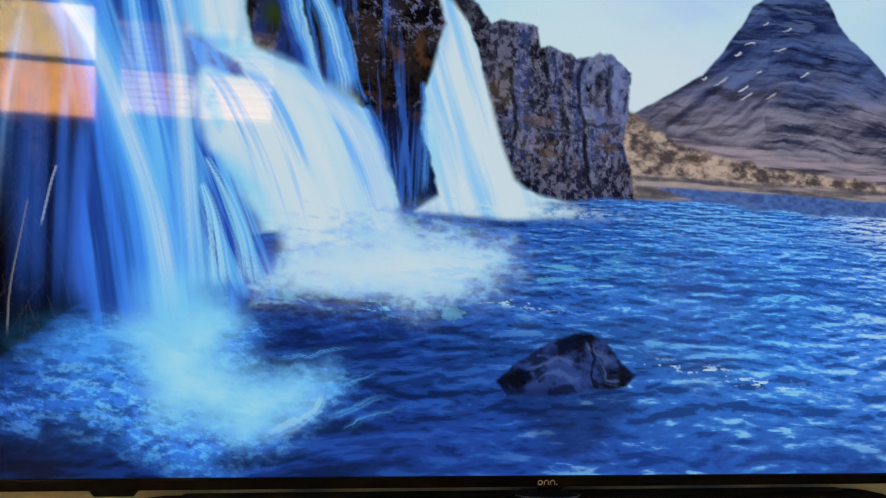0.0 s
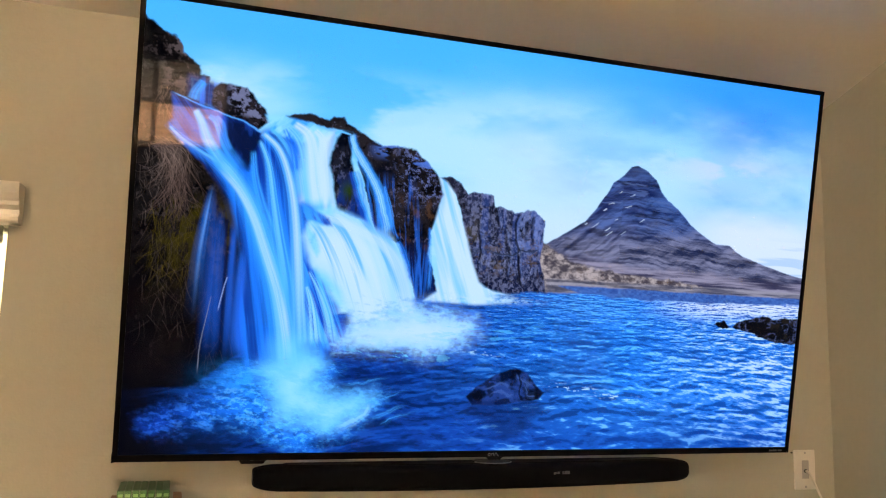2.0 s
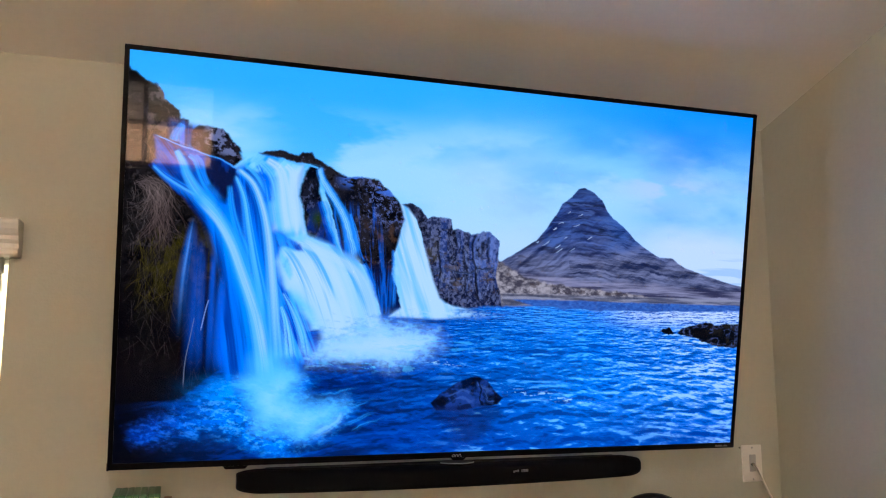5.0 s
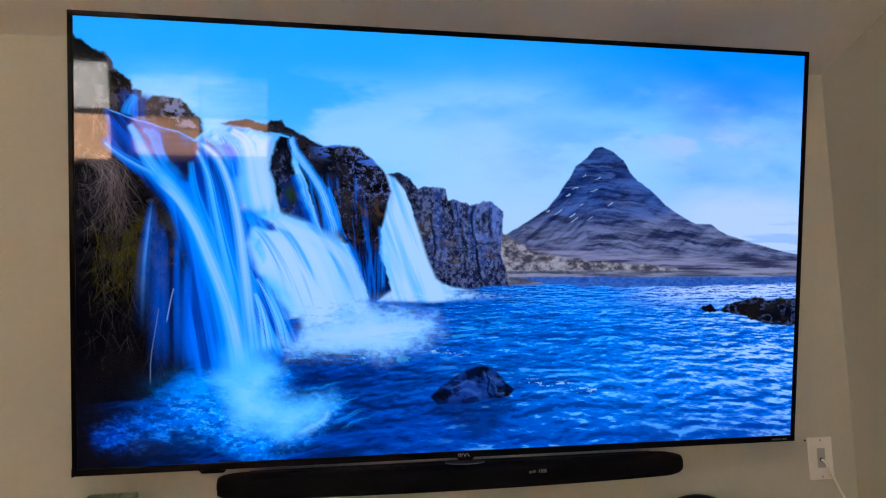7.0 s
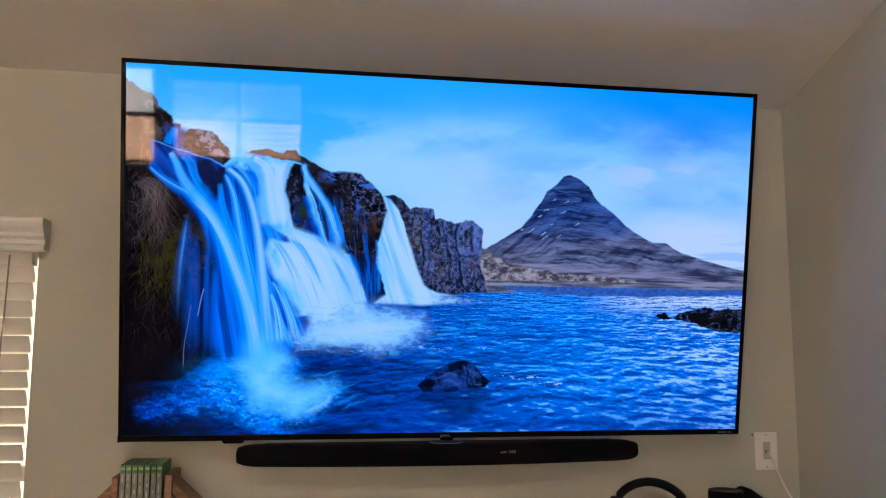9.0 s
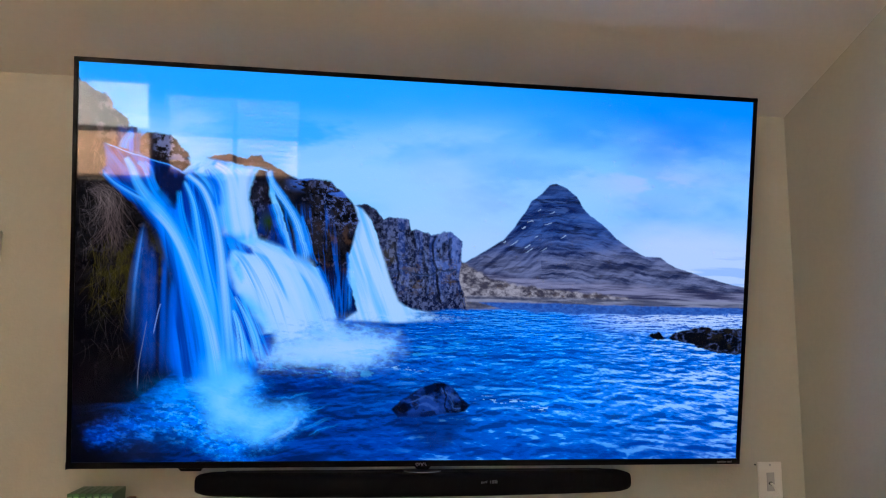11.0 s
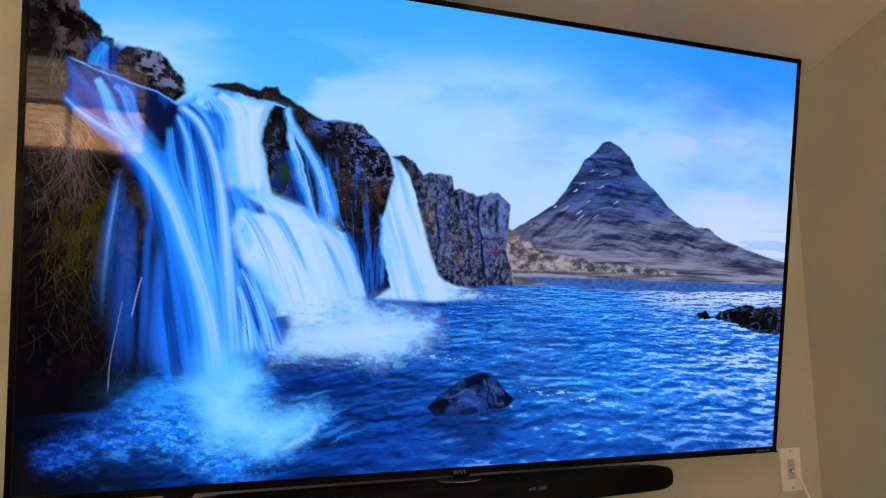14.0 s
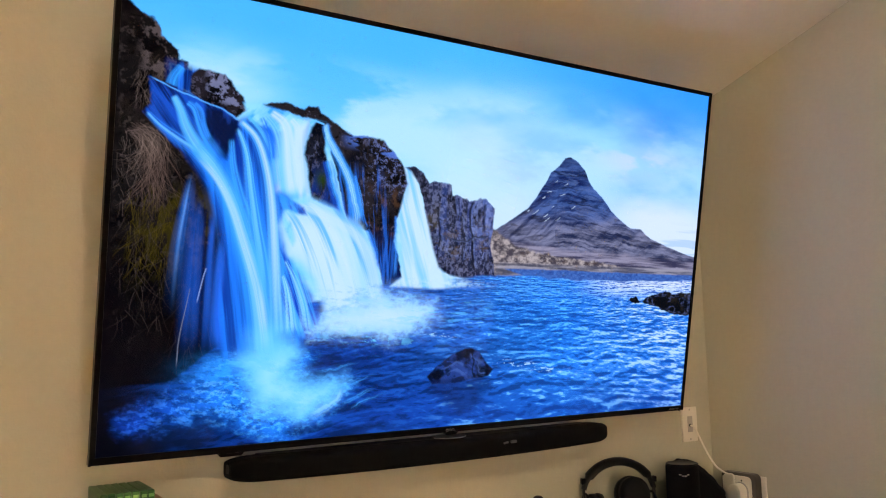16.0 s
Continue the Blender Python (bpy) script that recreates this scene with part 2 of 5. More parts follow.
def ridged(x, y, octaves=4, seed=0):
    total, weight, amp = 0.0, 0.0, 1.0
    for k in range(octaves):
        total = total + amp * (1 - np.abs(2 * vnoise(x * 2**k, y * 2**k, seed + 5 * k) - 1))
        weight, amp = weight + amp, amp * 0.55
    return total / weight


def step(lo, hi, x):
    t = np.clip((x - lo) / (hi - lo), 0, 1)
    return t * t * (3 - 2 * t)


def tone(r, g, b):
    """A display colour 0..255 as linear light."""
    c = np.array([r, g, b], np.float32) / 255
    return np.where(c <= 0.04045, c / 12.92, ((c + 0.055) / 1.055) ** 2.4).astype(np.float32)


def blend(a, b, f):
    return a + (b - a) * np.asarray(f, np.float32)[..., None]


PIC = np.zeros((PH, PW, 3), np.float32)


def lay(color, alpha):
    PIC[:] = blend(PIC, color, np.clip(alpha, 0, 1))


WARPX, WARPY = fbm(U * 2.2, V * 2.2, 5, 11, 0.62) - 0.5, fbm(U * 2.2, V * 2.2, 5, 12, 0.62) - 0.5


def inside(outline, soft=0.03, rough=0.12):
    """How far each place lies inside an outline, 0..1, with a ragged edge."""
    p = np.array(outline, np.float32)
    lo, hi = p.min(0) - 0.4, p.max(0) + 0.4
    i0, i1 = np.searchsorted(py, (lo[1], hi[1]))
    j0, j1 = np.searchsorted(px, (lo[0], hi[0]))
    out = np.zeros((PH, PW), np.float32)
    if i1 <= i0 or j1 <= j0:
        return out
    x = U[i0:i1, j0:j1] + rough * WARPX[i0:i1, j0:j1]
    y = V[i0:i1, j0:j1] + rough * WARPY[i0:i1, j0:j1]
    near, odd = np.full(x.shape, 9.0, np.float32), np.zeros(x.shape, bool)
    for (ax, ay), (bx, by) in zip(p, np.roll(p, -1, 0)):
        dx, dy = bx - ax, by - ay
        t = np.clip(((x - ax) * dx + (y - ay) * dy) / (dx * dx + dy * dy + 1e-9), 0, 1)
        near = np.minimum(near, np.hypot(x - ax - t * dx, y - ay - t * dy))
        if abs(dy) > 1e-6:
            odd ^= ((ay > y) != (by > y)) & (x < ax + (y - ay) / dy * dx)
    out[i0:i1, j0:j1] = step(-soft, soft, np.where(odd, near, -near))
    return out


def curve(path, steps):
    """Places on a smooth curve through those of a path."""
    q = np.array(path, np.float64)
    q = np.concatenate([[2 * q[0] - q[1]], q, [2 * q[-1] - q[-2]]])
    out = []
    for a, b, c, d in zip(q, q[1:], q[2:], q[3:]):
        for t in np.arange(steps) / steps:
            out.append(0.5 * (2 * b + (c - a) * t + (2 * a - 5 * b + 4 * c - d) * t**2 + (3 * b - a - 3 * c + d) * t**3))
    return out + [q[-2]]


def flow(path, w0, w1, color, alpha, seed=0, hair=3.0, mix=0.6, soft=0.5, ends=(0.06, 0.12), rough=0.0):
    """A stream along a path, w0 to w1 wide, combed into streaks that run along it and fading at both ends."""
    p = np.array(curve(path, 5))
    n, pad = len(p) - 1, 2.0 * max(w0, w1) + 0.1
    i0, i1 = np.searchsorted(py, (p[:, 1].min() - pad, p[:, 1].max() + pad))
    j0, j1 = np.searchsorted(px, (p[:, 0].min() - pad, p[:, 0].max() + pad))
    if i1 <= i0 or j1 <= j0:
        return
    x = U[i0:i1, j0:j1] + rough * WARPX[i0:i1, j0:j1]
    y = V[i0:i1, j0:j1] + rough * WARPY[i0:i1, j0:j1]
    best, across, along = np.full(x.shape, 99.0, np.float32), np.zeros_like(x), np.zeros_like(x)
    for k, (a, b) in enumerate(zip(p, p[1:])):
        d = b - a
        t = np.clip(((x - a[0]) * d[0] + (y - a[1]) * d[1]) / (d @ d + 1e-9), 0, 1)
        ox, oy = x - a[0] - t * d[0], y - a[1] - t * d[1]
        q = (k + t) / n
        r = np.hypot(ox, oy) / (w0 + (w1 - w0) * q)
        closer = r < best
        best, along = np.where(closer, r, best), np.where(closer, q, along)
        across = np.where(closer, np.sign(ox * d[1] - oy * d[0]) * r, across)
    length = np.hypot(*np.diff(p, axis=0).T).sum()
    streak = fbm(across * hair + 31.0, along * length * 0.35, 4, seed + 300, 0.6)
    a = (1 - step(1 - soft, 1 + soft, best)) * (1 - mix + mix * step(0.32, 0.66, streak))
    a = a * step(0.0, ends[0] + 1e-6, along) * (1 - step(1 - ends[1] - 1e-6, 1.0, along))
    PIC[i0:i1, j0:j1] = blend(PIC[i0:i1, j0:j1], tone(*color), np.clip(alpha * a, 0, 1))


def strokes(count, seed, region, length, lean, color, alpha, width=1, curl=0.6, bias=0.0):
    """Many fine curved strokes, such as dry grass, that start inside a region (u0, u1, v0, v1)."""
    rs = np.random.RandomState(seed)
    for _ in range(count):
        u, v = rs.uniform(region[0], region[1]), rs.uniform(region[2], region[3])
        a, turn, n = radians(lean + rs.normal(0, 22)), rs.normal(bias, curl), int(length * rs.uniform(0.5, 1.3) * 88)
        shade = rs.uniform(0.45, 1.0)
        for k in range(n):
            u, v, a = u + math.cos(a) / 88, v + math.sin(a) / 88, a + turn / 88
            i, j = int(v / 9 * (PH - 1)), int(u / 16 * (PW - 1))
            if 0 <= i < PH - 1 and 0 <= j < PW - 1:
                f = alpha * shade * (1 - k / n * 0.6)
                PIC[i, j : j + width] += (color * shade - PIC[i, j : j + width]) * f


LEFT_CLIFF = [(-0.25, -0.02), (0.09, 0.43), (0.23, 0.52), (0.5, 0.67), (0.67, 0.81), (0.72, 0.97), (0.91, 1.08), (1.08, 1.2), (1.11, 1.38), (1.27, 1.38), (1.3, 1.53), (0.94, 1.48), (0.96, 1.77), (1.4, 2.03), (2.07, 2.27), (2.56, 2.66), (2.88, 7.24), (1.32, 7.75), (0.42, 8.35), (-0.33, 9.26), (-0.57, 4.64)]
BOULDER = [(1.35, 1.98), (1.37, 1.6), (1.49, 1.5), (1.71, 1.49), (1.97, 1.51), (2.12, 1.65), (2.21, 1.81), (2.39, 1.95), (2.48, 2.17), (2.25, 2.36), (1.84, 2.21), (1.5, 2.09)]
CASCADE = [(0.89, 1.42), (1.13, 1.45), (1.5, 1.52), (1.62, 2.12), (0.96, 1.92), (0.9, 1.78)]
MID = [(3.31, 4.43), (3.45, 4.19), (3.82, 4.16), (3.92, 3.82), (4.31, 3.92), (4.8, 4.16), (5.22, 4.36), (5.46, 4.81), (5.7, 5.43), (5.88, 5.94), (6.22, 6.13), (6.26, 6.58), (5.41, 6.72), (4.59, 6.66), (4.45, 6.13), (4.19, 5.53), (3.83, 5.17), (3.55, 5.06)]
COLUMN = [(3.83, 2.61), (3.9, 2.34), (4.01, 2.17), (4.24, 2.18), (4.23, 2.73), (4.37, 3.17), (4.68, 4.01), (4.31, 3.92), (3.98, 3.82), (3.86, 3.33), (3.75, 2.9)]
BIG_ROCK = [(2.78, 1.98), (2.95, 1.93), (3.28, 1.93), (3.72, 1.96), (3.83, 1.88), (4.0, 1.88), (4.1, 2.03), (4.3, 2.14), (4.5, 2.21), (4.85, 2.41), (5.19, 2.36), (5.61, 2.43), (5.91, 2.65), (6.16, 2.94), (6.31, 3.37), (6.23, 3.57), (6.16, 3.95), (6.06, 4.12), (6.1, 4.78), (6.35, 5.61), (5.84, 5.71), (5.68, 5.18), (5.39, 4.46), (4.94, 4.31), (4.68, 3.62), (4.43, 2.92), (4.22, 2.21), (3.73, 2.15), (3.23, 2.1), (2.93, 2.07)]
FALL3 = [(6.17, 2.95), (6.36, 3.05), (6.52, 3.25), (6.71, 3.72), (6.91, 4.23), (7.08, 4.74), (7.28, 5.18), (7.54, 5.36), (8.49, 5.48), (8.42, 5.6), (7.23, 5.69), (6.03, 5.65), (6.32, 5.44), (6.28, 4.78), (6.1, 4.15), (6.23, 3.57), (6.31, 3.31)]
CLIFF = [(6.17, 2.95), (6.45, 2.94), (6.68, 3.06), (6.88, 3.25), (7.0, 3.19), (7.23, 3.23), (7.48, 3.25), (7.54, 3.51), (7.72, 3.47), (7.9, 3.52), (7.99, 3.62), (8.29, 3.52), (8.49, 3.55), (8.75, 3.73), (8.74, 4.16), (8.71, 4.68), (8.93, 5.36), (8.32, 5.43), (7.67, 5.39), (7.26, 5.19), (7.01, 4.62), (6.74, 3.72), (6.55, 3.29)]
PLAIN = [(8.53, 4.25), (9.23, 4.43), (10.3, 4.56), (12.23, 4.65), (17.47, 4.83), (17.54, 5.34), (8.64, 5.37)]
BANK = [(8.66, 4.19), (9.05, 4.39), (9.59, 4.61), (10.7, 4.8), (12.26, 4.89), (13.31, 5.08), (11.12, 5.22), (8.81, 5.31), (8.66, 4.82)]
BEACH = [(9.22, 5.17), (11.12, 5.16), (13.11, 5.17), (17.52, 5.17), (17.54, 5.34), (13.14, 5.4), (11.14, 5.41), (9.85, 5.35)]
WATER = [(-0.69, 7.75), (1.32, 7.6), (2.6, 6.6), (3.2, 6.2), (4.3, 6.0), (5.6, 5.62), (6.0, 5.58), (8.81, 5.36), (9.85, 5.34), (11.14, 5.41), (13.14, 5.4), (17.79, 5.3), (18.59, 10.0), (-0.9, 10.0)]
ISLET = [(14.07, 5.94), (14.27, 5.81), (14.59, 5.73), (14.92, 5.61), (15.28, 5.7), (15.75, 5.72), (16.84, 5.69), (16.95, 6.46), (16.07, 6.36), (15.47, 6.29), (14.65, 6.14)]
PEBBLE = [(13.52, 5.93), (13.66, 5.83), (13.83, 5.81), (14.0, 5.95), (13.77, 5.99)]
ROCK = [(7.19, 7.76), (7.43, 7.53), (7.85, 7.25), (8.19, 7.12), (8.45, 7.1), (8.66, 7.23), (8.86, 7.51), (9.11, 7.66), (9.0, 7.84), (8.4, 7.87), (7.76, 7.98), (7.36, 7.94)]
FOAM_MID = [(4.2, 6.62), (4.5, 6.2), (5.9, 5.8), (6.4, 5.9), (7.2, 6.12), (7.3, 6.35), (6.9, 6.62), (6.3, 6.85), (5.6, 6.72)]
S_CASC = [(1.17, 1.5), (1.04, 1.71), (0.99, 1.9)]

W_LIP = [(0.55, 1.78), (0.98, 1.92), (1.45, 2.07), (1.95, 2.22), (2.34, 2.4)]
APRON = [(0.57, 1.8), (0.98, 1.92), (1.45, 2.07), (1.95, 2.22), (2.34, 2.4), (2.37, 2.55), (2.17, 2.95), (2.42, 3.38), (2.38, 4.07), (2.16, 4.08), (1.74, 3.72), (1.51, 3.47), (1.22, 3.08), (0.91, 2.81), (0.51, 2.45), (0.65, 2.3)]
LEDGE_DARK = [(1.62, 2.21), (1.96, 2.29), (2.3, 2.4), (2.34, 2.56), (2.15, 2.94), (2.11, 3.2), (1.96, 3.07), (1.77, 2.88), (1.66, 2.57)]
W_LEFT = [(0.55, 2.43), (0.83, 2.67), (1.17, 2.88), (1.55, 3.1), (1.96, 3.49)]
W_A = [(1.03, 2.06), (1.18, 2.32), (1.31, 2.63), (1.52, 2.95), (1.92, 3.39)]
W_B = [(1.29, 2.16), (1.45, 2.27), (1.56, 2.54), (1.71, 2.83), (2.03, 3.24)]
W_C = [(1.44, 2.15), (1.58, 2.29), (1.66, 2.59), (1.77, 2.84)]
W_MAIN = [(1.46, 2.92), (1.92, 3.39), (2.27, 3.97), (2.59, 4.76), (2.89, 5.56), (3.09, 6.39), (3.23, 7.23)]
W_N1 = [(2.36, 2.38), (2.73, 2.71), (2.98, 3.29), (3.14, 4.01), (3.26, 4.93), (3.38, 5.97), (3.47, 6.77)]
W_N2 = [(2.31, 2.52), (2.53, 3.03), (2.67, 3.74), (2.82, 4.46), (3.0, 5.25), (3.17, 6.18)]
W_N3 = [(2.2, 2.75), (2.27, 3.28), (2.43, 3.82), (2.65, 4.35), (2.9, 5.05)]
W_N4 = [(2.5, 2.26), (2.85, 2.57), (3.12, 3.05), (3.27, 3.69)]
CURTAIN = [(2.36, 2.36), (2.87, 2.11), (3.81, 2.23), (3.72, 2.9), (3.89, 3.7), (3.37, 3.95), (3.47, 4.71), (3.87, 5.75), (4.52, 6.79), (4.06, 6.83), (3.63, 7.24), (2.35, 7.32), (2.21, 6.38), (2.21, 4.98), (1.84, 3.81), (1.64, 3.25), (2.15, 3.15), (2.35, 2.56)]
CENTRAL = [(3.27, 2.42), (3.81, 2.25), (3.72, 2.9), (3.92, 3.76), (3.63, 3.85), (3.25, 3.69), (3.15, 3.19)]
SHEET = [(2.4, 2.05), (2.75, 2.0), (3.29, 2.11), (3.81, 2.23), (3.71, 2.43), (3.28, 2.52), (2.89, 2.47), (2.53, 2.35)]
W_C1 = [(2.66, 2.14), (2.92, 2.26), (3.17, 2.57), (3.32, 3.17), (3.43, 3.78)]
W_C2 = [(2.97, 2.13), (3.27, 2.32), (3.4, 2.65), (3.52, 3.26), (3.67, 3.82)]
W_C3 = [(3.41, 2.22), (3.58, 2.42), (3.64, 2.93), (3.76, 3.75)]
W_BLUE = [(2.81, 2.24), (2.93, 2.46), (3.06, 2.79), (3.12, 3.13)]
RECESS = [(3.27, 3.74), (3.54, 3.86), (3.82, 4.04), (3.9, 4.19), (3.67, 4.18), (3.34, 4.08)]
HOLE = [(3.39, 4.22), (3.58, 4.37), (3.69, 4.7), (3.65, 4.83), (3.5, 4.63), (3.4, 4.43)]
BETWEEN = [(3.39, 4.93), (3.56, 5.11), (3.87, 5.43), (4.15, 5.86), (4.43, 6.53), (4.05, 6.74), (3.62, 6.71), (3.49, 5.76)]
W_T1 = [(3.49, 5.13), (3.74, 5.54), (3.96, 6.07), (4.09, 6.67)]
W_T2 = [(3.47, 5.45), (3.61, 5.86), (3.75, 6.71)]
MIDTOP = [(3.42, 3.99), (3.86, 3.96), (4.45, 4.15), (5.07, 4.46), (5.46, 4.95), (5.72, 5.73), (5.86, 6.18)]
CORE = [(2.74, 7.21), (3.44, 6.92), (3.9, 7.12), (3.74, 7.55), (4.36, 7.81), (5.0, 7.82), (4.81, 8.13), (4.42, 8.37), (4.08, 8.52), (3.7, 8.3), (3.14, 8.19), (2.96, 7.74)]
FOAM_LEFT = [(0.45, 8.4), (0.93, 8.15), (1.38, 7.84), (1.96, 7.53), (2.65, 7.21), (3.62, 7.03), (4.09, 7.26), (3.99, 7.6), (4.59, 7.83), (5.2, 7.79), (4.96, 8.18), (4.64, 8.45), (4.18, 8.61), (3.73, 8.82), (3.28, 8.61), (2.72, 8.37), (2.0, 8.28), (1.41, 8.28), (0.94, 8.36)]
W_SWOOSH = [(5.03, 7.85), (4.9, 8.13), (4.63, 8.34), (4.24, 8.46)]
W_RIP1 = [(5.25, 8.47), (5.61, 8.24), (6.24, 8.07)]
W_RIP2 = [(4.84, 7.95), (5.32, 7.8), (5.94, 7.6)]
W_EDGE = [(1.47, 3.47), (1.38, 4.14), (1.29, 5.02), (1.25, 6.38)]
TWIG_A = [(1.87, 5.35), (1.81, 5.59), (1.72, 6.08)]
TWIG_B = [(1.58, 5.73), (1.51, 6.18), (1.42, 6.77), (1.4, 7.36)]
W_SM1 = [(4.2, 2.22), (4.31, 2.54), (4.63, 3.0), (4.88, 3.45), (5.04, 3.98), (5.12, 4.37)]
W_SM2 = [(4.28, 2.97), (4.42, 3.38), (4.65, 3.9), (4.87, 4.32)]
W_SM3 = [(4.96, 3.24), (5.11, 3.65), (5.2, 4.19)]
W_SM4 = [(5.34, 4.4), (5.52, 4.72), (5.67, 5.39)]
W_SM5 = [(6.03, 4.04), (6.1, 4.58), (6.12, 5.49)]
CRACK_A = [(8.09, 3.6), (8.09, 4.24), (8.3, 5.3)]
CRACK_B = [(7.54, 3.5), (7.63, 3.94)]
CRACK_C = [(7.76, 3.88), (7.91, 4.49), (7.9, 5.04)]
CRACK_D = [(6.97, 4.47), (7.74, 4.53), (8.7, 4.43)]
CRACK_E = [(8.42, 3.62), (8.54, 4.34)]
CRACK_F = [(7.13, 3.72), (7.26, 4.29), (7.24, 5.0)]
MOUNTAIN = [(8.75, 4.29), (9.21, 4.01), (9.76, 3.66), (10.03, 3.34), (10.24, 3.02), (10.4, 2.7), (10.67, 2.51), (10.84, 2.3), (11.02, 2.26), (11.31, 2.36), (11.55, 2.53), (11.73, 2.83), (11.9, 3.01), (12.23, 3.22), (12.57, 3.52), (12.98, 3.77), (13.35, 3.96), (13.75, 3.96), (14.13, 4.2), (14.89, 4.41), (16.12, 4.69), (16.2, 5.33), (8.87, 5.67)]
SNOW = [(10.61, 2.89), (10.93, 2.93), (10.86, 3.24), (10.27, 3.37), (10.42, 3.22), (10.04, 3.72), (10.58, 3.56), (10.36, 3.78), (10.77, 3.85), (9.78, 3.7), (11.26, 3.54), (10.39, 3.88)]


def paint_sky():
    drift = fbm(U * 0.4, V * 0.7, 3, 2) - 0.5
    top = blend(tone(46, 156, 252), tone(24, 132, 248), step(7, 15, U + 2 * drift))
    low = blend(tone(98, 186, 255), tone(150, 196, 255), step(4, 12, U))
    PIC[:] = blend(top, low, step(0.0, 4.0, V + 0.9 * drift))
    soft = fbm(U * 0.33 + 0.25 * V, V * 0.9, 5, 4)
    lay(tone(130, 200, 255), 0.85 * step(0.40, 0.72, soft) * step(0.3, 2.2, V) * (1 - 0.5 * step(12, 14, U)))
    lay(tone(166, 208, 255), 0.6 * np.exp(-(((U - 8.3) / 1.6) ** 2 + ((V - 2.6) / 1.3) ** 2)) * step(0.25, 0.6, soft))
    lay(tone(126, 172, 255), 0.6 * step(0.48, 0.78, fbm(U * 0.5 - 0.3 * V, V * 1.3, 5, 9)) * step(6.5, 10, U) * step(0.5, 1.5, V))
    lay(tone(14, 122, 244), 0.55 * step(0.42, 0.68, fbm(U * 0.4, V * 0.8, 4, 21)) * step(11.3, 14.2, U) * (1 - step(2.3, 3.4, V)))
    lay(tone(60, 140, 246), 0.55 * np.exp(-(((U - 13.2) / 1.1) ** 2 + ((V - 3.0) / 0.35) ** 2)))
    streaky = fbm(U * 0.45 + 0.5 * V, V * 1.3 - 0.15 * U, 5, 8, 0.58)
    lay(tone(146, 204, 255), 0.7 * step(0.44, 0.66, streaky) * step(0.6, 1.8, V) * (1 - 0.6 * step(11.5, 14, U)))
    lay(tone(168, 190, 255), 0.7 * step(0.42, 0.62, streaky) * np.exp(-(((U - 13.4) / 1.4) ** 2 + ((V - 2.15) / 0.45) ** 2)))
    veil = V + 0.8 * (fbm(U * 0.5, V * 1.5, 4, 6) - 0.5) - 0.10 * (U - 13)
    lay(tone(180, 208, 255), 0.95 * step(2.9, 3.7, veil) * step(11.6, 14.0, U))
    lay(tone(168, 206, 255), 0.8 * step(2.6, 4.2, V + 0.8 * (fbm(U * 0.5, V, 4, 16) - 0.5)) * (1 - step(9.4, 11.5, U)) * step(6, 8, U))
    lay(tone(110, 156, 236), 0.5 * step(0.56, 0.7, fbm(U * 0.6, V * 9, 3, 31)) * step(3.6, 4.2, V) * step(13.2, 14.5, U))


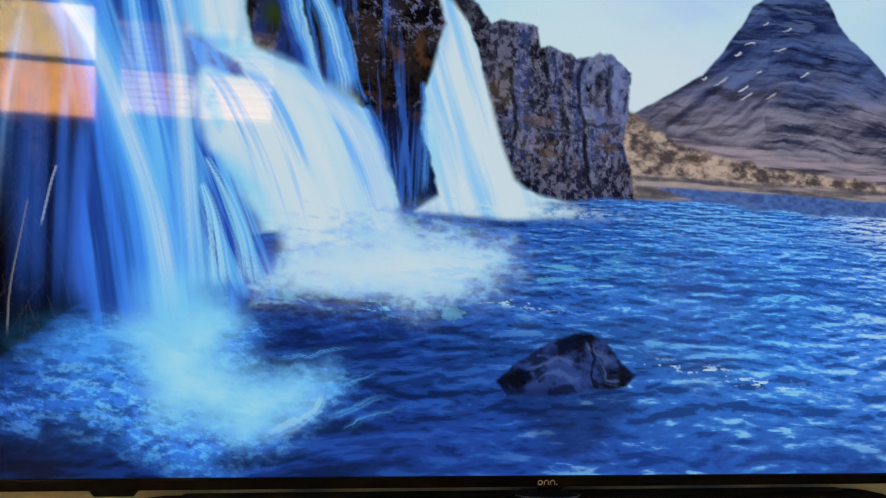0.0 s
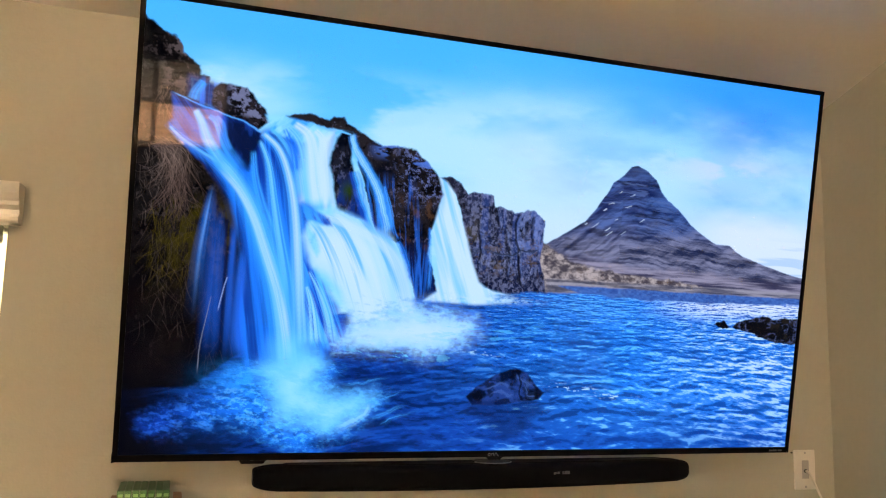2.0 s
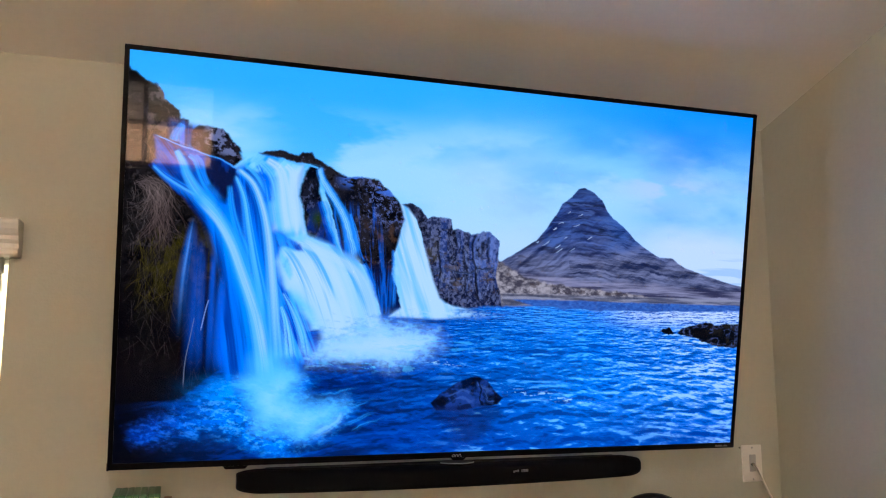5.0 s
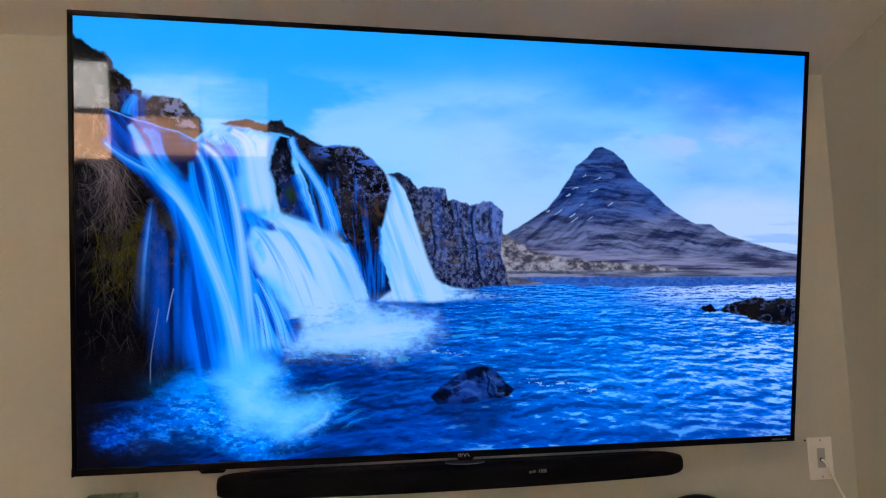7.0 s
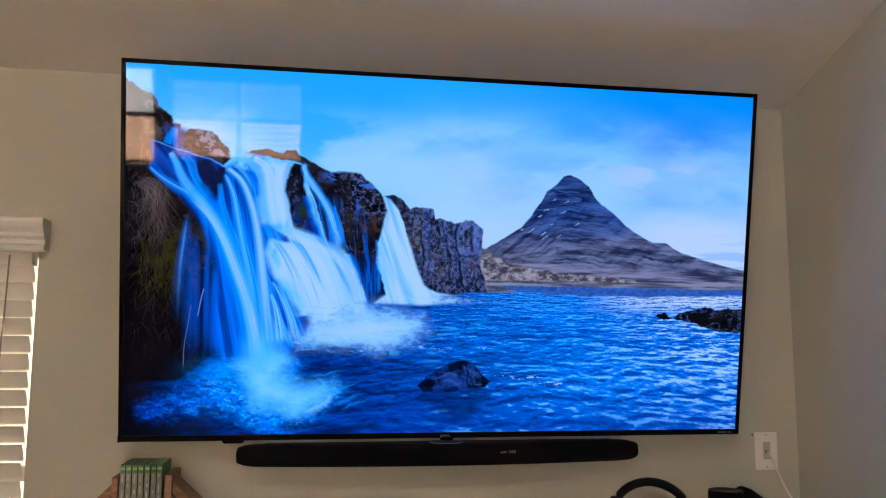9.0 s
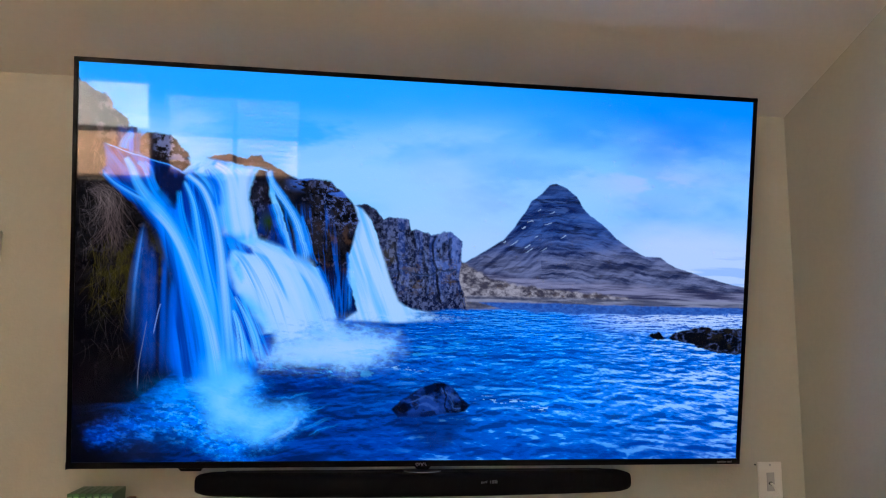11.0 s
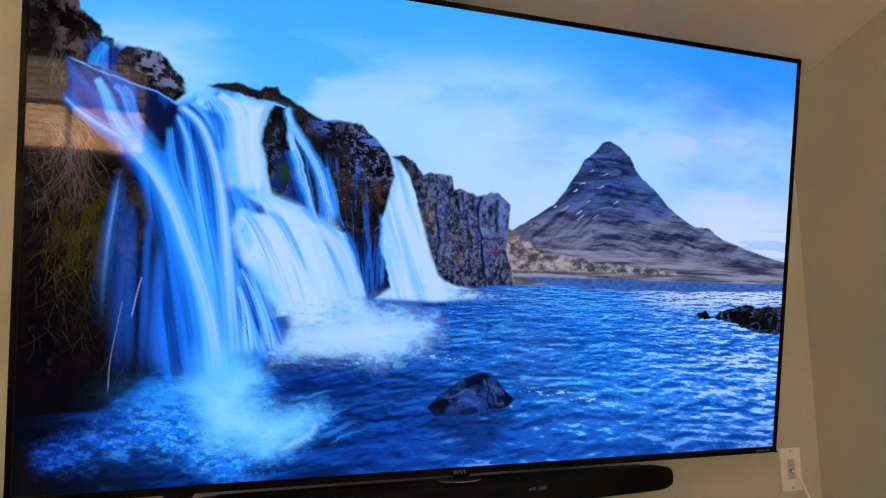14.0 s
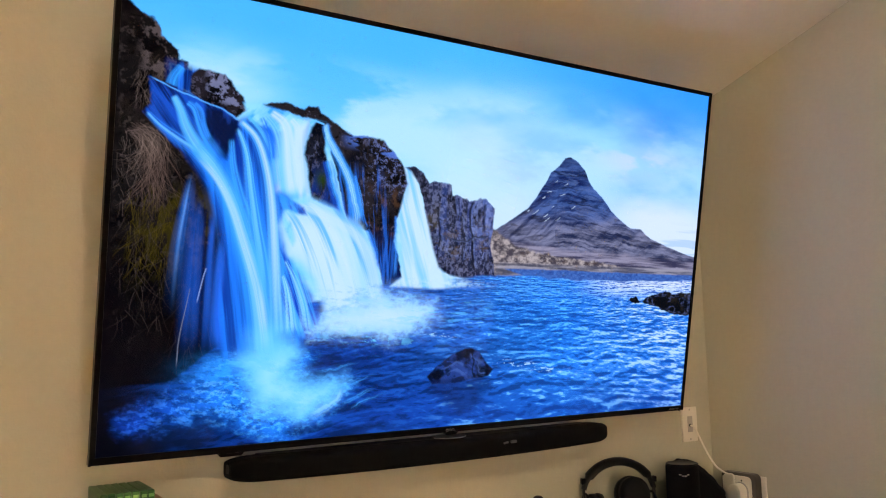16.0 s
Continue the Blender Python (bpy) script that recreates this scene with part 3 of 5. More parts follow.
def paint_far():
    m = inside(MOUNTAIN, 0.02, 0.06)
    fall = np.where(U < 11.0, 0.42 * (11.0 - U), 0.20 * (U - 11.0)) * step(2.2, 4.2, V)
    strata = fbm(U * 1.1, (V - 0.45 * fall) * 9 + 1.2 * WARPX, 5, 41, 0.66)
    gully = fbm((U + 1.25 * V) * 5 + 0.8 * WARPX, (V - 0.8 * U) * 0.7, 4, 43, 0.62)
    f = np.where(U < 10.7 + 0.2 * WARPX, 0.45 * strata + 0.55 * gully, 0.8 * strata + 0.2 * gully)
    peak = blend(tone(8, 26, 78), tone(52, 84, 156), step(0.30, 0.70, f))
    foot = blend(tone(24, 34, 70), tone(104, 112, 154), step(0.32, 0.72, f))
    lay(blend(peak, foot, step(3.25, 4.3, V + 0.6 * (fbm(U * 1.5, V * 4, 3, 44) - 0.5))), m)
    ledge = ridged(U * 0.55, (V - 0.45 * fall) * 4.2 + 0.5 * WARPX, 4, 45)
    lay(tone(4, 14, 46), 0.75 * m * step(0.78, 0.90, ledge) * (1 - step(3.6, 4.3, V)))
    lay(tone(70, 100, 168), 0.45 * m * step(0.60, 0.70, fbm(U * 1.6, (V - 0.45 * fall) * 15, 4, 46, 0.6)) * (1 - step(3.3, 3.9, V)))
    lay(tone(24, 26, 48), 0.55 * m * step(0.80, 0.90, ridged(U * 0.5, (V - 0.25 * fall) * 6 + 0.6 * WARPX, 4, 47)) * step(3.4, 3.9, V))
    lay(tone(4, 12, 44), 0.5 * m * (1 - step(2.25, 2.75, V + 0.3 * WARPX)))
    for k, (u, v) in enumerate(SNOW):
        r = 0.05 + 0.035 * (k % 3)
        flow([(u - r, v + 0.55 * r), (u, v + 0.02 * (k % 2)), (u + r, v - 0.5 * r)], 0.005, 0.013, (170, 196, 240), 0.75, k, 2, 0.5, 0.6, (0.3, 0.2), 0.15)
    p = inside(PLAIN, 0.10, 0.25) * inside(MOUNTAIN, 0.03, 0.1)
    band = fbm(U * 0.8, V * 13 + 0.7 * WARPX, 4, 48, 0.6)
    lay(blend(tone(42, 44, 76), tone(120, 122, 158), step(0.3, 0.72, band)), p)
    b = inside(BANK, 0.04, 0.2)
    tuft = fbm(U * 6, V * 9, 4, 51, 0.7)
    lay(blend(tone(56, 54, 70), tone(146, 142, 156), step(0.3, 0.75, tuft)), b)
    lay(tone(62, 54, 60), 0.6 * b * step(0.62, 0.72, fbm(U * 5, V * 10, 3, 53)) * step(9.2, 9.8, U))
    lay(blend(tone(56, 62, 88), tone(128, 132, 160), step(0.35, 0.7, fbm(U * 1.2, V * 16, 4, 55))), 0.8 * step(4.98, 5.06, V) * (1 - step(5.3, 5.4, V)) * step(8.8, 9.0, U))
    beach = blend(tone(22, 52, 128), tone(56, 102, 188), fbm(U * 14, V * 24, 3, 57))
    lay(beach, inside(BEACH, 0.025, 0.06))


def paint_water():
    w = inside(WATER, 0.04, 0.12)
    depth = (V - 4.9).clip(0.28)
    wx, wy = (U - 9) / (0.10 + 0.074 * depth), 21 * np.log(depth)
    bend = 1.6 * (fbm(wx * 0.22, wy * 0.22, 3, 60) - 0.5)

    def slope(kx, ky, lean, seed, gain):
        """The tilt of a wave towards the viewer, about 0."""
        a, b = kx * wx + lean * wy, ky * wy - 0.5 * lean * wx + bend
        return fbm(a, b, 5, seed, gain) - fbm(a, b + 0.5, 5, seed, gain)

    ripple = 0.60 * slope(0.48, 0.95, 0.16, 61, 0.62) + 0.50 * slope(0.52, 1.05, -0.20, 67, 0.62) + 0.22 * slope(0.14, 0.34, 0.05, 63, 0.5)
    crest = 1 - np.abs(2 * fbm(0.42 * wx + 0.16 * wy, 0.8 * wy - 0.10 * wx + bend, 4, 72, 0.58) - 1) * 3.0
    ripple = ripple + 0.10 * step(0.55, 0.95, crest) - 0.035
    swell = fbm(wx * 0.16 + 0.1 * wy, wy * 0.26, 3, 69)
    right = step(5.2, 12.0, U + 1.6 * (fbm(U * 0.5, V, 3, 65) - 0.5)) * (1 - 0.50 * step(6.6, 8.9, V - 0.12 * (U - 9)))
    base = blend(tone(0, 44, 126), tone(0, 98, 214), right)
    lay(blend(base, blend(tone(0, 54, 156), tone(4, 110, 234), right), step(0.35, 0.65, swell)), w)
    lay(blend(tone(0, 22, 72), tone(0, 60, 154), right), 0.85 * w * step(0.02, 0.17, -ripple))
    lay(blend(tone(0, 84, 204), tone(50, 160, 255), right), 0.80 * w * step(0.02, 0.16, ripple) * (0.55 + 0.45 * right))
    lay(tone(110, 194, 255), 0.55 * w * step(0.11, 0.22, ripple) * step(6.5, 9.5, U) * (0.35 + 0.65 * step(0.45, 0.62, swell)))
    glare = step(10.4, 14.6, U - 0.30 * (V - 5) + 1.5 * (swell - 0.5)) * (1 - 0.65 * step(6.3, 8.8, V))
    lay(tone(84, 160, 244), 0.5 * w * glare * step(-0.10, 0.06, ripple))
    lay(tone(176, 212, 255), 0.8 * w * glare * step(0.03, 0.17, ripple + 0.04 * step(13, 15.5, U)))
    lay(tone(186, 212, 252), w * (1 - step(5.45, 5.95, V + 0.5 * ripple)) * step(11.2, 13.6, U) * step(-0.13, 0.03, ripple) * 0.9)
    lay(tone(70, 158, 250), 0.55 * w * (1 - step(5.5, 6.3, V)) * step(8.6, 9.6, U) * (1 - step(11.0, 13.0, U)) * step(-0.06, 0.08, ripple))
    fleck = fbm(U * 7, V * 24, 4, 68, 0.65)
    for u, v, a, b in ((11.0, 7.75, 0.9, 0.06), (9.9, 7.55, 0.9, 0.07), (7.3, 6.75, 0.6, 0.05)):
        lay(tone(150, 206, 255), 0.85 * w * step(0.60, 0.68, fleck) * np.exp(-(((U - u) / a) ** 2 + ((V - v - 0.1 * (U - u)) / b) ** 2)))
    lay(tone(0, 6, 26), 0.93 * w * (1 - step(0.8, 4.2, U + 0.6 * (fbm(U, V, 3, 66) - 0.5))) * step(7.3, 8.3, V))
    lay(tone(0, 24, 84), 0.5 * w * step(6.2, 7.6, V) * (1 - step(4.8, 7.4, U)) * step(3.2, 4.2, U) * (1 - 0.6 * step(0.0, 0.12, ripple)))
    lay(tone(0, 50, 160), 0.35 * w * step(7.9, 8.9, V) * step(5, 8, U) * (1 - 0.7 * step(0.0, 0.12, ripple)))
    lay(tone(0, 1, 6), 0.95 * (1 - step(0.2, 1.6, U + 0.5 * WARPX)) * step(7.2, 7.6, V))
    stone = ridged(U * 5.5, V * 7.5, 4, 71)
    for outline in (ISLET, PEBBLE):
        m = inside(outline, 0.02, 0.20)
        lay(blend(tone(2, 4, 12), tone(52, 66, 112), step(0.70, 0.95, stone)), m)
    lay(tone(70, 64, 52), 0.12 * inside(ISLET, 0.1, 0.2) * step(0.5, 0.7, fbm(U * 4, V * 5, 3, 73)) * step(14.9, 15.3, U))
    m = inside(ROCK, 0.025, 0.10)
    facet = fbm(U * 2.2 + V * 1.6, V * 3.4 - U * 1.6, 4, 75, 0.62)
    lay(blend(tone(0, 12, 46), tone(20, 52, 128), step(0.40, 0.66, facet)), m)
    lay(tone(2, 4, 14), 0.75 * m * step(0.55, 0.68, fbm(U * 3.2, V * 4.2, 4, 78, 0.66)))
    for k, path in enumerate(([(7.6, 7.6), (7.95, 7.45), (8.25, 7.5)], [(8.3, 7.2), (8.55, 7.35), (8.75, 7.6)], [(7.75, 7.75), (8.0, 7.62), (8.3, 7.7)], [(8.6, 7.5), (8.75, 7.72), (8.95, 7.78)])):
        flow(path, 0.03, 0.07, (54, 92, 176), 0.5, 20 + k, 2, 0.8, 0.6, (0.2, 0.2), 0.3)
    flow([(8.42, 7.14), (8.50, 7.4), (8.44, 7.6), (8.56, 7.84)], 0.02, 0.03, (0, 3, 14), 0.9, 25, 2, 0.2, 0.5, (0.05, 0.05), 0.3)
    lay(tone(2, 20, 76), 0.6 * inside([(a, 15.75 - b * 1.0) for a, b in ROCK], 0.12, 0.3) * step(7.8, 7.9, V))


def rock(mask, seed, dark, mid, light, su=2.2, sv=2.6, bite=0.62):
    f = fbm(U * su, V * sv, 5, seed, 0.65)
    cracks = ridged(U * su * 1.4, V * sv * 1.2, 4, seed + 2)
    lay(blend(blend(dark, mid, step(0.3, 0.62, f)), dark * 0.4, step(0.80, 0.93, cracks)), mask)
    lay(light, 0.75 * mask * step(bite, bite + 0.10, fbm(U * su * 2.6, V * sv * 2.6, 4, seed + 7, 0.7)))


def paint_cliffs():
    c = inside(CLIFF, 0.025, 0.16)
    rock(c, 81, tone(4, 8, 26), tone(36, 46, 84), tone(92, 106, 160), 3.4, 2.6, 0.60)
    column = fbm(U * 6.5 + 0.5 * WARPX, V * 0.9, 4, 83)
    lay(tone(46, 80, 172), 0.4 * c * step(0.40, 0.62, column) * (1 - step(4.6, 5.2, V)) * step(6.9, 7.2, U))
    lay(tone(4, 8, 28), 0.45 * c * step(0.62, 0.70, fbm(U * 7.5 + WARPX, V * 1.1, 4, 85)))
    lay(tone(6, 10, 26), 0.6 * c * step(0.66, 0.74, fbm(U * 2.0, V * 6, 4, 86)))
    lay(tone(66, 62, 30), 0.6 * c * step(0.5, 0.7, fbm(U * 4.5, V * 3, 4, 87)) * (1 - step(7.4, 8.0, U)) * step(3.6, 4.0, V))
    lay(tone(2, 14, 56), 0.7 * c * step(4.75, 5.3, V + 0.3 * WARPX))
    lay(blend(tone(10, 14, 34), tone(110, 122, 174), step(0.42, 0.66, fbm(U * 16, V * 13, 4, 84, 0.75))), 0.38 * c)
    lay(tone(12, 12, 20), 0.6 * c * (1 - step(6.5, 6.95, U)))
    face = blend(tone(60, 92, 182), tone(112, 136, 206), fbm(U * 9, V * 2, 4, 88))
    lay(face, 0.42 * c * step(8.0, 8.2, U) * (1 - step(4.35, 4.5, V)) * step(0.35, 0.55, fbm(U * 6, V * 4, 4, 89, 0.7)))
    lay(tone(3, 6, 22), 0.8 * c * step(0.86, 0.93, ridged(U * 2.6 + 0.4 * WARPX, V * 0.7, 3, 90)))
    lay(tone(4, 8, 26), 0.7 * c * step(0.86, 0.92, ridged(U * 1.1, V * 3.4 + 0.6 * WARPY, 4, 92)))
    lay(tone(74, 62, 52), 0.5 * c * step(0.56, 0.66, fbm(U * 6, V * 7, 4, 96, 0.7)) * step(3.9, 4.3, V) * (1 - step(4.9, 5.1, V)))
    for k, path in enumerate((CRACK_A, CRACK_B, CRACK_C, CRACK_D, CRACK_E, CRACK_F)):
        flow(path, 0.035, 0.02, (3, 6, 20), 0.85, 40 + k, 2, 0.35, 0.5, (0.05, 0.05), 0.25)
        flow([(u + 0.07, v) for u, v in path], 0.03, 0.02, (104, 134, 212), 0.22, 50 + k, 2, 0.7, 0.6, (0.05, 0.05), 0.25)
    b = inside(BIG_ROCK, 0.03, 0.18)
    rock(b, 91, tone(3, 4, 10), tone(26, 25, 34), tone(66, 68, 98), 2.8, 3.0, 0.66)
    lichen = fbm(U * 13 + WARPX, V * 13, 5, 93, 0.8)
    lay(tone(88, 104, 168), 0.6 * b * step(0.53, 0.62, lichen) * step(5.0, 5.5, U) * (1 - step(3.3, 3.8, V)))
    lay(tone(2, 3, 10), 0.7 * b * step(0.60, 0.70, fbm(U * 6, V * 7, 4, 94, 0.7)) * step(5.0, 5.4, U))
    lay(tone(70, 116, 226), 0.7 * b * step(0.5, 0.6, fbm(U * 3, V * 8, 3, 95)) * step(4.5, 5.0, U) * (1 - step(2.45, 2.75, V - 0.25 * (U - 5).clip(0))))
    lay(tone(78, 56, 46), 0.5 * b * step(0.55, 0.7, fbm(U * 6, V * 4, 4, 97)) * step(3.3, 3.7, V) * (1 - step(4.3, 4.7, V)))
    lay(tone(0, 18, 72), 0.85 * b * step(4.2, 4.9, V))
    lay(tone(3, 8, 26), 0.7 * b * step(2.6, 3.0, V) * (1 - step(4.9, 5.3, U)))
    lay(tone(20, 100, 230), 0.55 * b * step(0.55, 0.75, fbm(U * 16 - 2 * V + WARPX, V * 0.9, 4, 99)) * (1 - step(5.35, 5.7, U - 0.25 * (V - 3))) * step(4.3, 4.6, U) * step(2.9, 3.3, V))
    lay(tone(16, 96, 220), 0.6 * b * step(0.5, 0.75, fbm(U * 15, V * 0.9, 3, 98)) * step(4.3, 4.9, V) * step(5.3, 5.5, U))
    left = inside(LEFT_CLIFF, 0.03, 0.22)
    rock(left, 101, tone(0, 0, 2), tone(11, 10, 13), tone(42, 38, 42), 2.6, 2.8, 0.62)
    lay(tone(84, 76, 84), 0.6 * left * step(0.48, 0.60, fbm(U * 4.2, V * 4.2, 5, 103, 0.74)) * (1 - step(1.5, 2.1, V)) * step(0.25, 0.6, U))
    lay(tone(24, 21, 24), 0.6 * left * step(0.45, 0.62, fbm(U * 5, V * 5, 5, 104, 0.7)) * step(2.0, 2.4, V) * (1 - step(4.4, 5.2, V)))
    moss = fbm(U * 4.5, V * 2.6, 5, 105, 0.7)
    lay(tone(46, 42, 6), 0.6 * left * step(0.50, 0.66, moss) * step(3.6, 4.1, V) * (1 - step(5.4, 6.2, V)) * step(0.25, 0.5, U))
    lay(tone(0, 0, 3), 0.92 * left * step(4.4, 6.0, V + 0.8 * WARPX + 0.5 * (0.8 - U)) * (1 - 0.5 * step(0.52, 0.66, fbm(U * 6, V * 2.0, 4, 106, 0.65))))
    lay(tone(0, 1, 7), 0.8 * left * step(6.0, 7.8, V))
    for k in range(4):
        strokes(46, 200 + k, (0.20 + 0.08 * k, 0.55 + 0.10 * k, 2.66, 2.92 + 0.06 * k), 0.75, 14 + 14 * k, tone(*((112, 98, 102), (88, 76, 76), (62, 54, 52), (128, 112, 112))[k]), 0.32, curl=0.7, bias=1.7)
    strokes(150, 204, (0.55, 1.0, 3.0, 3.9), 0.6, 84, tone(104, 86, 86), 0.30, curl=0.5, bias=0.25)
    strokes(50, 209, (0.05, 0.5, 2.9, 4.2), 0.25, 70, tone(88, 80, 82), 0.5, curl=2.6, bias=0.8)
    strokes(130, 205, (0.35, 1.1, 1.3, 2.3), 0.25, 95, tone(92, 82, 84), 0.45, curl=2.0)
    strokes(160, 206, (0.35, 1.15, 3.9, 5.3), 0.4, 100, tone(78, 68, 22), 0.40, curl=1.0)
    strokes(90, 207, (0.25, 1.1, 4.4, 6.4), 0.5, 95, tone(66, 60, 62), 0.35, curl=1.0)
    strokes(60, 208, (1.3, 2.1, 4.6, 7.0), 0.7, 95, tone(50, 50, 60), 0.35, curl=0.3)


def foam(outline, spread, seed, power=1.0):
    """Foam: dense inside an outline, thinning into streaks and flecks towards its edge."""
    d = inside(outline, spread, 0.45)
    lace = 0.55 * ridged(U * 2.6 + 0.8 * V, V * 6.5 - 0.5 * U, 5, seed) + 0.45 * fbm(U * 9, V * 16, 4, seed + 3, 0.7)
    return np.clip(1.5 * d**power * step(0.72 - 0.62 * d, 1.02 - 0.50 * d, lace), 0, 1)


PALE, WHITE_W, SKYBLUE = (94, 178, 255), (160, 204, 255), (26, 142, 255)


def paint_falls():
    lay(blend(tone(0, 30, 104), tone(10, 96, 220), step(0.35, 0.7, fbm(U * 12, V, 3, 110))), inside(CASCADE, 0.10, 0.1))
    flow(S_CASC, 0.07, 0.11, SKYBLUE, 0.9, 1, 3, 0.4)
    m = inside(BOULDER, 0.03, 0.12)
    rock(m, 115, tone(3, 4, 10), tone(26, 24, 34), tone(60, 60, 84), 3.6, 3.6, 0.60)
    lay(tone(108, 118, 166), 0.65 * m * step(0.50, 0.60, fbm(U * 5.5, V * 6.5, 5, 116, 0.7)) * step(1.55, 1.75, U) * (1 - step(1.95, 2.1, V - 0.3 * (U - 1.8))))
    # the threads that hang before the dark rock, thinner and fainter away from the main stream
    rs = np.random.RandomState(31)
    for k in range(44):
        q = rs.rand() ** 0.8
        u, v = 1.45 + 0.85 * q, 3.5 + 1.1 * q + rs.uniform(-0.1, 0.9)
        dark = rs.rand() < 0.3
        flow([(u, v), (u - 0.05 + 0.06 * q, v + 1.2), (u - 0.08 + 0.14 * q, 7.3 - 0.3 * rs.rand())], 0.015 + 0.03 * rs.rand(), 0.04 + 0.07 * rs.rand(), (2, 40, 120) if dark else (14, 92, 226), (0.10 + 0.42 * q) * rs.uniform(0.5, 1.0), k, 2, 0.4, 0.8, (0.2, 0.35))
    flow(W_EDGE, 0.05, 0.13, (20, 104, 226), 0.5, 3, 3, 0.5, 0.8, (0.35, 0.5))
    flow(W_EDGE, 0.02, 0.04, (80, 146, 246), 0.5, 4, 2, 0.4, 0.8, (0.35, 0.6))
    # the apron of thin water over the upper ledge
    ap = inside(APRON, 0.05, 0.10)
    lean = fbm((U - 0.75 * V) * 7, (V + 0.7 * U) * 0.6, 4, 111, 0.6)
    lay(blend(tone(0, 20, 82), tone(4, 70, 188), step(0.34, 0.68, lean)), 0.95 * ap)
    # the curtain behind the streams
    ct = inside(CURTAIN, 0.10, 0.06)
    comb = fbm((U - 0.16 * (V - 2.2)) * 7, V * 0.28, 4, 113, 0.62)
    lay(blend(tone(0, 40, 138), tone(0, 106, 238), step(0.34, 0.66, comb)), ct)
    lay(tone(0, 46, 150), 0.6 * ct * step(0.56, 0.70, fbm((U - 0.16 * V) * 4 + 5, V * 0.3, 4, 117)) * (1 - step(4.6, 5.8, V)))
    lay(blend(tone(2, 14, 52), tone(6, 44, 126), step(0.4, 0.7, fbm(U * 6, V * 2.2, 4, 118))), 0.95 * inside(LEDGE_DARK, 0.05, 0.14))
    flow(W_LEFT, 0.05, 0.16, (30, 126, 246), 0.8, 5, 3, 0.6)
    flow(W_LEFT, 0.02, 0.05, (84, 170, 255), 0.7, 6, 2, 0.5)
    flow(W_A, 0.06, 0.15, (58, 158, 255), 0.9, 7, 3, 0.6)
    flow(W_A, 0.03, 0.06, PALE, 0.8, 8, 2, 0.5)
    flow(W_B, 0.05, 0.12, (34, 140, 252), 0.85, 9, 3, 0.6)
    flow(W_C, 0.03, 0.05, (30, 128, 245), 0.8, 10, 2, 0.5)
    flow(W_LIP, 0.014, 0.020, (64, 150, 250), 0.8, 11, 2, 0.3, 0.5, (0.1, 0.02), 0.08)
    # the long main stream and the second one beside it
    flow(W_MAIN, 0.18, 0.60, (0, 108, 240), 0.6, 12, 5, 0.5, 0.8, (0.10, 0.05))
    flow(W_MAIN, 0.13, 0.34, SKYBLUE, 0.85, 13, 4, 0.55, 0.6, (0.06, 0.02))
    flow(W_MAIN, 0.08, 0.20, PALE, 0.75, 14, 4, 0.7, 0.6, (0.10, 0.02))
    flow([(u + 0.06, v + 0.2) for u, v in W_MAIN], 0.05, 0.10, WHITE_W, 0.55, 15, 3, 0.7, 0.7, (0.12, 0.2))
    flow(W_N3, 0.05, 0.12, (40, 150, 255), 0.8, 16, 3, 0.6, 0.6, (0.05, 0.4))
    flow(W_N2, 0.05, 0.20, (56, 160, 255), 0.85, 17, 4, 0.7, 0.6, (0.05, 0.2))
    flow(W_N2, 0.02, 0.06, PALE, 0.8, 18, 2, 0.5, 0.6, (0.05, 0.5))
    flow(W_N1, 0.08, 0.24, (28, 140, 255), 0.8, 19, 4, 0.5, 0.6, (0.02, 0.04))
    flow(W_N1, 0.05, 0.15, PALE, 0.75, 20, 4, 0.6, 0.6, (0.04, 0.05))
    flow(W_N1, 0.03, 0.09, WHITE_W, 0.6, 21, 3, 0.5, 0.6, (0.04, 0.45))
    # the sheet over the middle lip and the white column below it
    lay(blend(tone(30, 140, 252), tone(110, 194, 255), step(0.35, 0.65, fbm((U + 0.8 * V) * 5, (V - 0.4 * U) * 1.5, 4, 119, 0.6))), inside(SHEET, 0.05, 0.08))
    c = inside(CENTRAL, 0.14, 0.06)
    silk = fbm((U - 0.12 * V) * 5, V * 0.35, 4, 120, 0.5)
    lay(blend(tone(88, 180, 255), tone(*WHITE_W), step(0.28, 0.60, silk)), c)
    flow(W_N4, 0.05, 0.13, (60, 162, 255), 0.85, 22, 3, 0.6)
    flow(W_BLUE, 0.07, 0.13, (4, 96, 228), 0.8, 23, 3, 0.7)
    flow(W_C1, 0.05, 0.14, PALE, 0.85, 24, 3, 0.5)
    flow(W_C2, 0.06, 0.20, WHITE_W, 0.9, 25, 3, 0.4)
    flow(W_C3, 0.05, 0.14, WHITE_W, 0.8, 26, 3, 0.5)
    # the pillar of rock, and the small falls beside it
    col = inside(COLUMN, 0.04, 0.12)
    rock(col, 121, tone(2, 5, 18), tone(18, 22, 38), tone(58, 66, 100), 3.4, 2.4, 0.60)
    lay(tone(0, 46, 140), 0.55 * col * step(2.9, 3.7, V) * step(0.4, 0.6, fbm(U * 9, V * 2, 3, 122)))
    lay(tone(28, 50, 10), 0.7 * col * np.exp(-(((U - 4.2) / 0.14) ** 2 + ((V - 3.4) / 0.16) ** 2)) * 1.2)
    flow([(3.83, 2.26), (3.95, 2.20), (4.2, 2.25)], 0.03, 0.02, (76, 168, 255), 0.9, 27, 2, 0.4)
